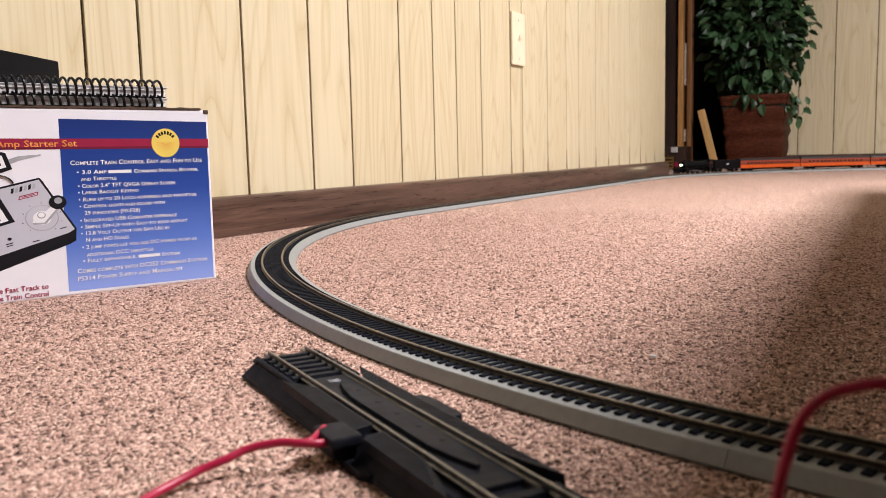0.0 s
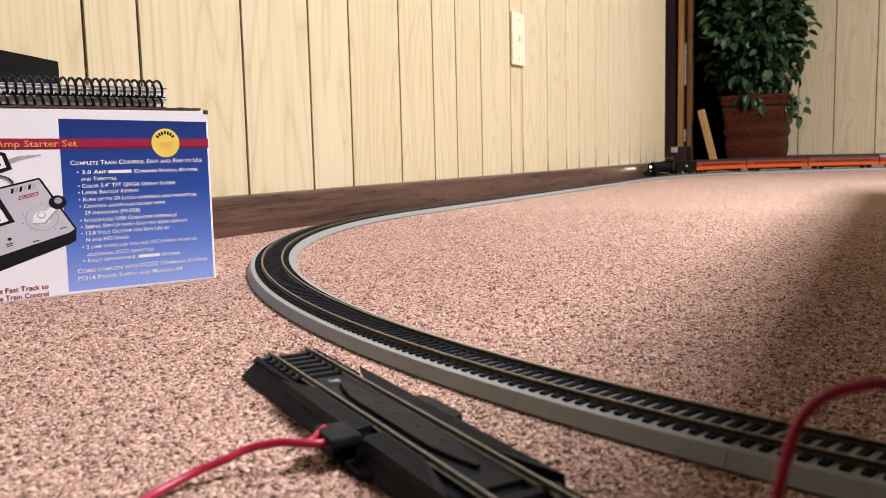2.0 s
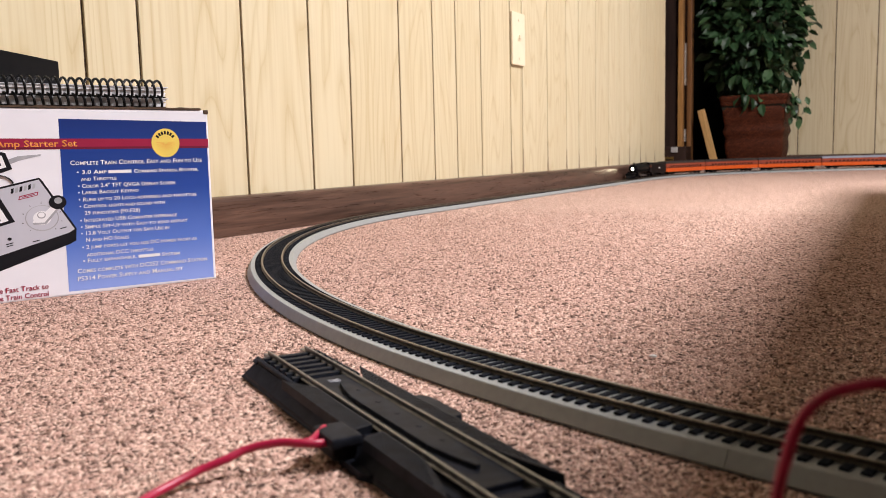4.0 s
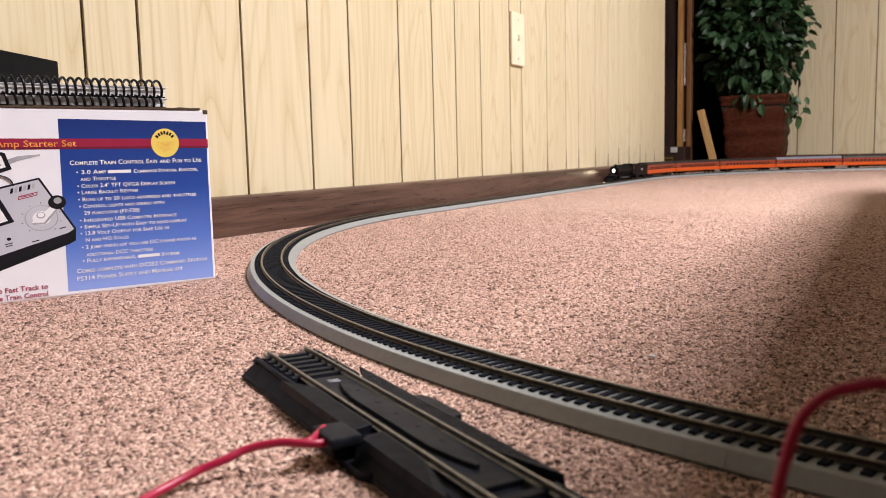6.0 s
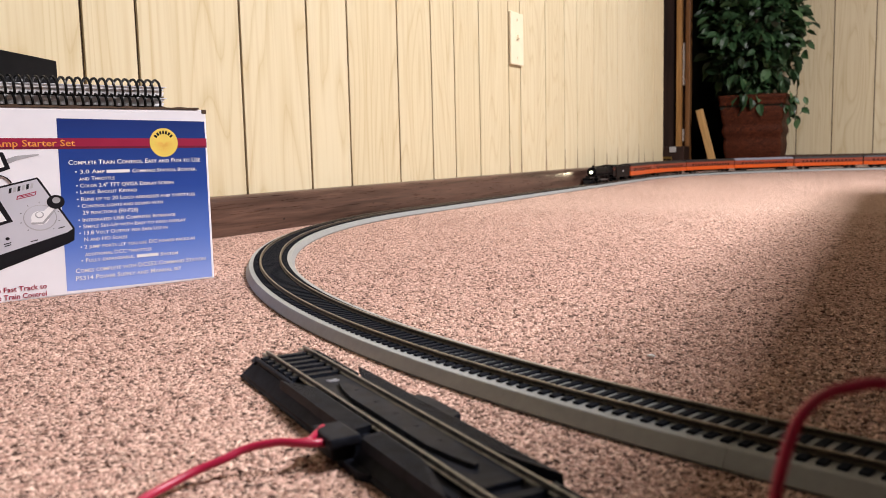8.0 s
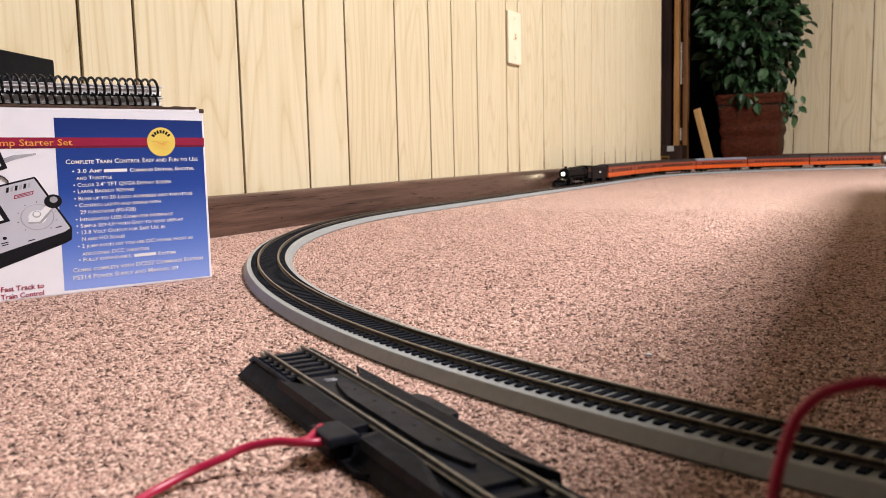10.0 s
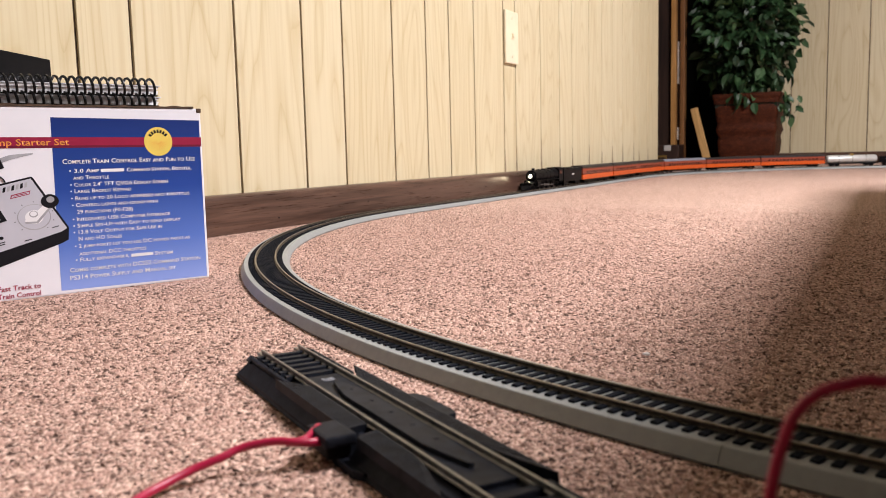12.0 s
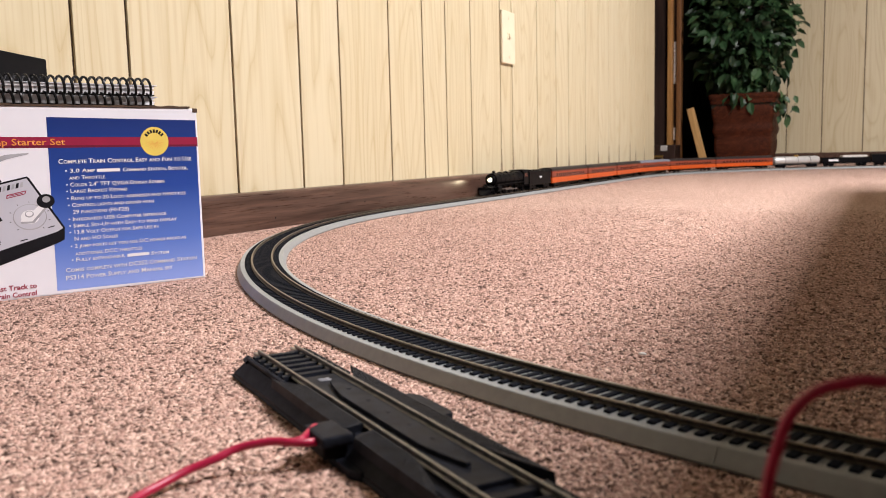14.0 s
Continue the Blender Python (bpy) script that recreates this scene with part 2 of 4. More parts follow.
def tube(bm, pts, radius, n=8, caps=True, mat=0):
    """A round tube through points; radius a number or one a point."""
    pts = [Vector(p) for p in pts]
    rs = radius if isinstance(radius, (list, tuple)) else [radius] * len(pts)
    rings, side = [], None
    for i, p in enumerate(pts):
        t = (pts[min(i + 1, len(pts) - 1)] - pts[max(i - 1, 0)]).normalized()
        if side is None:
            side = t.orthogonal().normalized()
        side = (side - t * side.dot(t)).normalized()
        up = t.cross(side)
        rings.append([bm.verts.new(p + rs[i] * (math.cos(a) * side + math.sin(a) * up)) for a in (2 * math.pi * k / n for k in range(n))])
    for a, b in zip(rings, rings[1:]):
        for k in range(n):
            bm.faces.new((a[k], a[(k + 1) % n], b[(k + 1) % n], b[k])).material_index = mat
    if caps:
        bm.faces.new(rings[0][::-1]).material_index = mat
        bm.faces.new(rings[-1]).material_index = mat
    return rings


def smooth_line(pts, steps=8):
    """Catmull-Rom points through pts."""
    p = [Vector(q) for q in pts]
    p = [2 * p[0] - p[1], *p, 2 * p[-1] - p[-2]]
    out = []
    for a, b, c, d in zip(p, p[1:], p[2:], p[3:]):
        for i in range(steps):
            t = i / steps
            out.append(0.5 * (2 * b + (c - a) * t + (2 * a - 5 * b + 4 * c - d) * t * t + (3 * b - a - 3 * c + d) * t ** 3))
    return out + [p[-2]]


def prism(bm, outline, axis, lo, hi, mat=0):
    """Extrude a closed outline of pairs along an axis (0 x, 1 y, 2 z)."""
    def put(a, b, h):
        return {0: (h, a, b), 1: (a, h, b), 2: (a, b, h)}[axis]
    A = [bm.verts.new(put(a, b, lo)) for a, b in outline]
    B = [bm.verts.new(put(a, b, hi)) for a, b in outline]
    n = len(A)
    fs = [bm.faces.new((A[i], A[(i + 1) % n], B[(i + 1) % n], B[i])) for i in range(n)] + [bm.faces.new(A[::-1]), bm.faces.new(B)]
    for f in fs:
        f.material_index = mat
    return fs


def fixed(bm):
    bmesh.ops.recalc_face_normals(bm, faces=bm.faces)
    return bm


# ---- room ----
W, D, H = 3.6, 4.6, 2.3
BACK = -0.13
WALL_END = 3.13


def structure(name, bm, mats, label, category):
    return tagged(mesh_ob(name, bm, mats), label, category, kind="structure")


bm = bmesh.new()
box(bm, (-1.5, BACK - 0.1, -0.05), (W + 0.1, 6.2, 0.0))
structure("floor", bm, CARPET, "pinkish brown flecked loop-pile carpet", "carpet")
structure("ceiling", boxed((-1.5, BACK - 0.1, H), (W + 0.1, 6.2, H + 0.08)), PLASTER, "plain off-white ceiling", "ceiling")


def panelled(name, horizontal, cuts, fixed_at, thick, label):
    """A wall of vertical panelling planks with dark recessed grooves between; the room is on its + side (x) or - side (y)."""
    lo, hi = cuts[0], cuts[-1]
    if horizontal == "y":
        core = boxed((fixed_at - thick, lo, 0), (fixed_at - 0.0035, hi, H))
    else:
        core = boxed((lo, fixed_at + 0.0035, 0), (hi, fixed_at + thick, H))
    wall = structure(name, core, GROOVE, label, "wall")
    for a, b in zip(cuts, cuts[1:]):
        g = 0.0021
        if horizontal == "y":
            p = boxed((-0.0033, -(b - a) / 2 + g, 0), (0, (b - a) / 2 - g, H), 0.0008)
            spot = (fixed_at, (a + b) / 2, 0)
        else:
            p = boxed((-(b - a) / 2 + g, 0, 0), ((b - a) / 2 - g, 0.0033, H), 0.0008)
            spot = ((a + b) / 2, fixed_at, 0)
        ob = part("plank", p, PANEL, wall)
        ob.location = spot
    return wall


near_cuts = [BACK, 0.04, 0.2, 0.33, 0.46, 0.626, 0.70, 0.872, 1.015, 1.118,
             1.268, 1.387, 1.479, 1.590, 1.739, 1.805, 1.960, 2.093, 2.189, 2.332, 2.451, 2.558, 2.67, 2.80, 2.87, 2.985, WALL_END]
panelled("wall_west", "y", near_cuts, 0.0, 0.12, "cream wood-grain panelling with dark vertical grooves")
panelled("wall_north", "x", [0.19, 0.303, 0.465, 0.647, 0.76, 0.93, 1.05, 1.22, 1.4, 1.5, 1.68, 1.85, 2.0, 2.16, 2.3, 2.5, 2.65, 2.8, 3.0, 3.2, 3.4, W],
         D, 0.1, "cream wood-grain panelling with dark vertical grooves")
# unseen dark wall added close behind the camera to block bounced light
structure("wall_south", boxed((-0.12, BACK - 0.1, 0), (W, BACK, H)), DARKWALL, "plain dark wall out of view, added to block bounced light", "wall")
structure("wall_east", boxed((W, BACK - 0.1, 0), (W + 0.1, 6.2, H)), PLASTER, "plain painted side wall", "wall")
# alcove and far-room walls: their unlit darkness is put into the colour
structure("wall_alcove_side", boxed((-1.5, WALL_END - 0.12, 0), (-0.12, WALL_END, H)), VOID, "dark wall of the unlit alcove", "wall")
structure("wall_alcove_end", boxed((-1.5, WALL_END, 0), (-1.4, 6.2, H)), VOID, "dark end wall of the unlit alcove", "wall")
structure("wall_alcove_back", boxed((-1.4, 4.25, 0), (-0.30, 4.33, H)), VOID, "back wall of the unlit alcove, darkness put into its colour", "wall")
structure("wall_far_room", boxed((-1.4, 6.1, 0), (W, 6.2, H)), VOID, "far wall through the doorway, darkness put into its colour", "wall")


def skirting(name, profile, axis, lo, hi, label):
    bm = bmesh.new()
    prism(bm, profile, axis, lo, hi)
    return structure(name, fixed(bm), BASEWOOD, label, "baseboard")


skirting("baseboard_west", [(0.0002, 0), (0.0156, 0), (0.0156, 0.0415), (0.0150, 0.0448), (0.0134, 0.0476), (0.0108, 0.0498), (0.0070, 0.0510), (0.0002, 0.0512)], 1, BACK, WALL_END,
         "dark walnut-stained wooden baseboard")
skirting("baseboard_north", [(D - 0.0002, 0), (D - 0.0156, 0), (D - 0.0156, 0.046), (D - 0.011, 0.0508), (D - 0.0002, 0.0512)], 0, 0.19, W,
         "dark walnut-stained wooden baseboard")

# dark smudged gaps at the foot of the far grooves
_rs = random.Random(11)
for y in (1.739, 1.805, 1.960, 2.093, 2.189, 2.332, 2.451, 2.558, 2.67, 2.80, 2.87, 2.985):
    h = _rs.uniform(0.03, 0.075)
    bm = bmesh.new()
    prism(bm, [(-0.0055, 0.0), (0.0050, 0.0), (0.0030, h * 0.5), (0.0008, h), (-0.0008, h), (-0.0026, h * 0.45)], 0, 0.0, 0.0006)
    st = structure("trim_gap", fixed(bm), SMUDGE, "brown smudged gap at the foot of a panel groove", "wall gap")
    st.location = (0.0, y, 0.0515)

for y, z in ((0.925, 0.014), (1.152, 0.022)):
    bm = bmesh.new()
    tube(bm, [(0.0150, 0, 0), (0.0160, 0, 0)], 0.0013, 8)
    nail = structure("trim_nail", bm, INK, "dark nail head in the baseboard", "nail")
    nail.location = (0, y, z)

# blank cover plate on the panelling
plate = thing("wall_plate", pose(0.0, 1.7756, 0.3473), "ivory plastic wall plate on the cream panelling", "wall plate")
bm = bmesh.new()
box(bm, (0.0, -0.035, -0.0572), (0.006, 0.035, 0.0572), 0.002)
part("cover", bm, CREAM, plate)
bm = bmesh.new()
box(bm, (0.0055, -0.008, -0.004), (0.0068, 0.008, 0.012), 0.0008)
box(bm, (0.006, -0.004, 0.0), (0.011, 0.004, 0.009), 0.0012)
part("jack", bm, CREAM, plate)
for z in (-0.042, 0.042):
    bm = bmesh.new()
    tube(bm, [(0.0055, 0, z), (0.0072, 0, z)], 0.003, 10)
    part("screw", bm, CREAM, plate)

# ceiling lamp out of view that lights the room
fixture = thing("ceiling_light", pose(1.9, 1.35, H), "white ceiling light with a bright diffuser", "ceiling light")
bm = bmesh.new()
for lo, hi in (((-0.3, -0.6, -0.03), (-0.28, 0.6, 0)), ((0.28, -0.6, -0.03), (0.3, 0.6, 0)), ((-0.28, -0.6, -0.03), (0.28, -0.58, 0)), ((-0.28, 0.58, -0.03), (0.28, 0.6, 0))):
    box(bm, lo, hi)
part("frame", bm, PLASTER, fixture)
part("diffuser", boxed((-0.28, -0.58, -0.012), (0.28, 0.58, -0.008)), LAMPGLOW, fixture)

# unseen long table added beside the loop so that its edge shades the carpet
table = thing("table", pose(1.512, 0.60, 0), "long wooden table out of view, added to shade the carpet", "table")
part("tabletop", boxed((-0.453, -0.66, 0.70), (0.46, 1.25, 0.74), 0.004), DARKWOOD, table)
for x in (-0.40, 0.40):
    for y in (-0.58, 1.15):
        part("leg", boxed((x - 0.03, y - 0.03, 0), (x + 0.03, y + 0.03, 0.70), 0.003), DARKWOOD, table)

# ---- doorway and things in the far corner ----
door = thing("doorway", pose(0, 4.25, 0), "honey-coloured wooden doorway casing round a dark opening", "doorway", kind="structure")
# the wide dark strip paints the shaded wall end, the narrow one the black slot
for x0, x1, y0, mat in ((-0.201, -0.178, -0.045, GOLDWOOD), (-0.160, -0.138, -0.035, MIDWOOD), (-0.30, -0.201, -0.02, DARKWOOD), (-0.178, -0.160, -0.012, DARKWOOD)):
    part("casing", boxed((x0, y0, 0.0), (x1, 0.012, 2.1), 0.003), mat, door)
part("lintel", boxed((-0.30, -0.02, 2.1), (0.19, 0.08, H)), DARKWOOD, door)
for x, z0, z1 in ((-0.169, 0.40, 0.60), (-0.169, 0.13, 0.19)):
    part("strike", boxed((x - 0.006, -0.022, z0), (x + 0.006, -0.0105, z1), 0.002), WHITEMETAL, door, "bright metal strike plate")
plinth = thing("plinth_box", pose(-0.2, 4.10, 0), "dark brown wooden box on the carpet by the doorway", "box")
part("body", boxed((-0.040, -0.06, 0), (0.075, 0.06, 0.106), 0.004), DARKWOOD, plinth)
part("clasp", boxed((0.008, -0.069, 0.078), (0.040, -0.0605, 0.104), 0.004), WHITEMETAL, plinth, "white metal clasp")
front = part("label_plate", boxed((-0.022, -0.064, 0.004), (0.020, -0.0605, 0.058), 0.001), BRASS, plinth, "yellow brass plate with dark bars")
for k in range(3):
    part("bar", boxed((-0.018, -0.0655, 0.012 + 0.015 * k), (0.016, -0.0641, 0.018 + 0.015 * k)), INK, front)
part("latch", boxed((0.024, -0.066, 0.012), (0.040, -0.0605, 0.034), 0.001), RED_PRINT, plinth, "small red latch")
stick = thing("wood_strip", pose(-0.012, 4.17, 0, 0, -14.5, 0), "light pine strip leaning on the plant basket", "wood strip")
part("strip", boxed((-0.017, -0.006, 0.006), (0.017, 0.006, 0.285), 0.0015), STICKWOOD, stick)


def potted_plant():
    plant = thing("potted_plant", pose(0.150, 4.32, 0), "leafy dark green artificial ficus in a brown woven basket", "potted plant")
    bm = bmesh.new()
    def ring(half, z, r=0.02):
        out = []
        for cx, cy, a0 in ((1, 1, 0), (-1, 1, 90), (-1, -1, 180), (1, -1, 270)):
            for k in range(4):
                a = radians(a0 + 30 * k)
                out.append(bm.verts.new((cx * (half - r) + r * math.cos(a), cy * (half - r) + r * math.sin(a), z)))
        return out
    rows = []
    for i in range(27):
        z = 0.335 * i / 26
        half = 0.122 + 0.022 * (z / 0.335) + 0.0018 * math.sin(i * math.pi / 2) + 0.0030 * math.sin(2 * math.pi * z / 0.078 + 0.6) + (0.006 if i > 23 else 0)
        rows.append(ring(half, z))
    rows += [ring(0.150, 0.335), ring(0.147, 0.29)]
    for a, b in zip(rows, rows[1:]):
        for k in range(16):
            bm.faces.new((a[k], a[(k + 1) % 16], b[(k + 1) % 16], b[k]))
    bm.faces.new(rows[0][::-1])
    part("basket", bm, WICKER, plant, "brown woven basket with a flared rim", True)
    part("soil", boxed((-0.138, -0.138, 0.27), (0.138, 0.138, 0.295)), SOIL, plant)
    rnd = random.Random(5)
    bm = bmesh.new()
    stems = []
    for k in range(7):
        a = k * 2.4
        x, y = 0.03 * math.cos(a), 0.03 * math.sin(a)
        tip = Vector((0.15 * math.cos(a), 0.15 * math.sin(a), rnd.uniform(0.65, 0.95)))
        pts = smooth_line([(x, y, 0.28), (x * 1.6, y * 1.6, 0.45), tip * 0.6 + Vector((0, 0, 0.25)), tip], 4)
        tube(bm, pts, [0.009 - 0.006 * i / len(pts) for i in range(len(pts))], 6)
        stems += pts[5:]
    part("trunk", bm, BARK, plant)
    bm = bmesh.new()
    def leaf(at, aim, length, roll):
        t = aim.normalized()
        s = t.cross(Vector((0, 0, 1)) if abs(t.z) < 0.95 else Vector((1, 0, 0))).normalized()
        s = (Matrix.Rotation(roll, 3, t) @ s)
        nrm = s.cross(t)
        w = length * 0.29
        a = bm.verts.new(at)
        m1 = bm.verts.new(at + t * length * 0.42 - nrm * length * 0.04)
        m2 = bm.verts.new(at + t * length * 0.75 - nrm * length * 0.10)
        tip = bm.verts.new(at + t * length - nrm * length * 0.22)
        for sg in (1, -1):
            e1 = bm.verts.new(at + t * length * 0.38 + s * sg * w + nrm * length * 0.05)
            e2 = bm.verts.new(at + t * length * 0.72 + s * sg * w * 0.78 - nrm * length * 0.03)
            q = [(a, m1, e1), (m1, m2, e2, e1), (m2, tip, e2)]
            for f in q:
                bm.faces.new(f if sg > 0 else f[::-1])
    clumps = [(Vector((rnd.gauss(0, 1), rnd.gauss(0, 1), rnd.gauss(0, 1))).normalized(), rnd.uniform(0.82, 1.12)) for _ in range(46)]
    for i in range(2000):
        c, out = clumps[rnd.randrange(46)]
        d = (c + 0.42 * Vector((rnd.gauss(0, 1), rnd.gauss(0, 1), rnd.gauss(0, 1)))).normalized()
        r = out * rnd.uniform(0.5, 1.0) ** 0.6
        at = Vector((-0.012 + d.x * 0.228 * r, d.y * 0.23 * r, 0.67 + d.z * 0.37 * r))
        if at.z < 0.36 and math.hypot(at.x, at.y) < 0.1:
            at.z = 0.36
        aim = d * 0.8 + Vector((rnd.gauss(0, 0.75), rnd.gauss(0, 0.75), rnd.gauss(-0.25, 0.6)))
        leaf(at, aim, rnd.uniform(0.045, 0.082), rnd.uniform(-1.3, 1.3))
    for i in range(26):
        at = Vector((0.178 + rnd.gauss(0, 0.02), -0.12 + rnd.gauss(0, 0.02), 0.30 + rnd.gauss(0, 0.035)))
        leaf(at, Vector((rnd.gauss(0.2, 0.5), rnd.gauss(-0.3, 0.4), -0.8)), rnd.uniform(0.04, 0.06), rnd.uniform(-0.9, 0.9))
    for i in range(11):
        at = Vector((rnd.gauss(-0.035, 0.035), -0.152 + rnd.gauss(0, 0.008), 0.325 + rnd.gauss(0, 0.02)))
        leaf(at, Vector((rnd.gauss(0, 0.35), rnd.gauss(-0.25, 0.15), -0.8)), rnd.uniform(0.045, 0.07), rnd.uniform(-0.9, 0.9))
    part("crown", bm, LEAF, plant, "dense dark green glossy leaves")


potted_plant()

# ---- the loop of track ----
CX, Y1, Y2, RAD = 1.0209, 1.2040, 2.68, 0.971
QUARTER = RAD * math.pi / 2
LONG = Y2 - Y1
TOTAL = 4 * QUARTER + 2 * LONG
RAIL_TOP = 0.0101


def track_at(s):
    """Place, heading and outward side of the loop's centre line at s metres past its far end, the way the train runs."""
    s %= TOTAL
    if s < QUARTER:
        a = s / RAD
        return Vector((CX - RAD * math.sin(a), Y2 + RAD * math.cos(a))), Vector((-math.cos(a), -math.sin(a)))
    s -= QUARTER
    if s < LONG:
        return Vector((CX - RAD, Y2 - s)), Vector((0, -1))
    s -= LONG
    if s < 2 * QUARTER:
        a = s / RAD
        return Vector((CX - RAD * math.cos(a), Y1 - RAD * math.sin(a))), Vector((math.sin(a), -math.cos(a)))
    s -= 2 * QUARTER
    if s < LONG:
        return Vector((CX + RAD, Y1 + s)), Vector((0, 1))
    s -= LONG
    a = s / RAD
    return Vector((CX + RAD * math.cos(a), Y2 + RAD * math.sin(a))), Vector((-math.sin(a), math.cos(a)))


def swept(bm, profile, s0, s1, n, mats=None):
    """Sweep a closed profile of (outward, up) along the loop."""
    rings = []
    for i in range(n + 1):
        p, t = track_at(s0 + (s1 - s0) * i / n)
        side = Vector((t.y, -t.x))
        rings.append([bm.verts.new((p.x + side.x * a, p.y + side.y * a, z)) for a, z in profile])
    k = len(profile)
    for a, b in zip(rings, rings[1:]):
        for j in range(k):
            f = bm.faces.new((a[j], a[(j + 1) % k], b[(j + 1) % k], b[j]))
            if mats:
                f.material_index = mats[j]
    bm.faces.new(rings[0][::-1])
    bm.faces.new(rings[-1])
    return fixed(bm)


_HALF = [(0.0202, 0), (0.0206, 0.0010), (0.0214, 0.0014), (0.0187, 0.0066), (0.0183, 0.0070), (0.0148, 0.0070), (0.0100, 0.0071)]
BED = _HALF + [(-a, z) for a, z in reversed(_HALF)]
SECTIONS = 30
STEP = TOTAL / SECTIONS
TIE = 0.0058
tie_bm = bmesh.new()
prism(tie_bm, [(-0.0150, -0.0010), (0.0150, -0.0010), (0.0147, 0.0021), (-0.0147, 0.0021)], 1, -0.0014, 0.0014)
fixed(tie_bm)
TIE_MESH = bpy.data.meshes.new("sleeper")
tie_bm.to_mesh(TIE_MESH)
tie_bm.free()
TIE_MESH.materials.append(SLEEPER)


def rail_profile(off):
    """Foot, web and head of a rail."""
    half = [(0.0011, 0.0075), (0.0011, 0.0080), (0.0003, 0.0083), (0.0003, 0.0092), (0.00055, 0.0094), (0.00055, 0.0100), (0.0004, RAIL_TOP)]
    return [(off + a, z) for a, z in half] + [(off - a, z) for a, z in reversed(half)]


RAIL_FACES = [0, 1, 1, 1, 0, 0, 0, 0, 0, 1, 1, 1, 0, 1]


def track_section(i):
    s0, s1 = i * STEP, (i + 1) * STEP
    mid = (s0 + s1) / 2
    near = 2.88 < mid < 4.60
    sec = thing("track_section", Matrix(), "grey plastic roadbed track section with black sleepers on the carpet", "track", "loop of model railway track")
    part("roadbed", swept(bmesh.new(), BED, s0 + 0.0001, s1 - 0.0001, 16), ROADBED, sec, "pale grey plastic roadbed")
    for off in (-0.0087, 0.0087):
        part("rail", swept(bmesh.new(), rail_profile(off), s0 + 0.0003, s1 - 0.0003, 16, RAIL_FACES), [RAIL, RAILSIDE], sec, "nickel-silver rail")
    n = round(STEP / TIE)
    joined = bmesh.new()
    for k in range(n):
        p, t = track_at(s0 + (k + 0.5) * STEP / n)
        m = Matrix.Translation((p.x, p.y, 0.0058)) @ Matrix.Rotation(math.atan2(t.y, t.x) - math.pi / 2, 4, "Z")
        if near:
            ob = new("sleeper", TIE_MESH)
            ob.parent = sec
            ob.matrix_local = m
        else:
            v0 = len(joined.verts)
            joined.from_mesh(TIE_MESH)
            joined.verts.ensure_lookup_table()
            for v in joined.verts[v0:]:
                v.co = m @ v.co
    if near:
        joined.free()
    else:
        tagged(part("sleepers", joined, SLEEPER, sec), kind="stuff")


for i in range(SECTIONS):
    track_section(i)


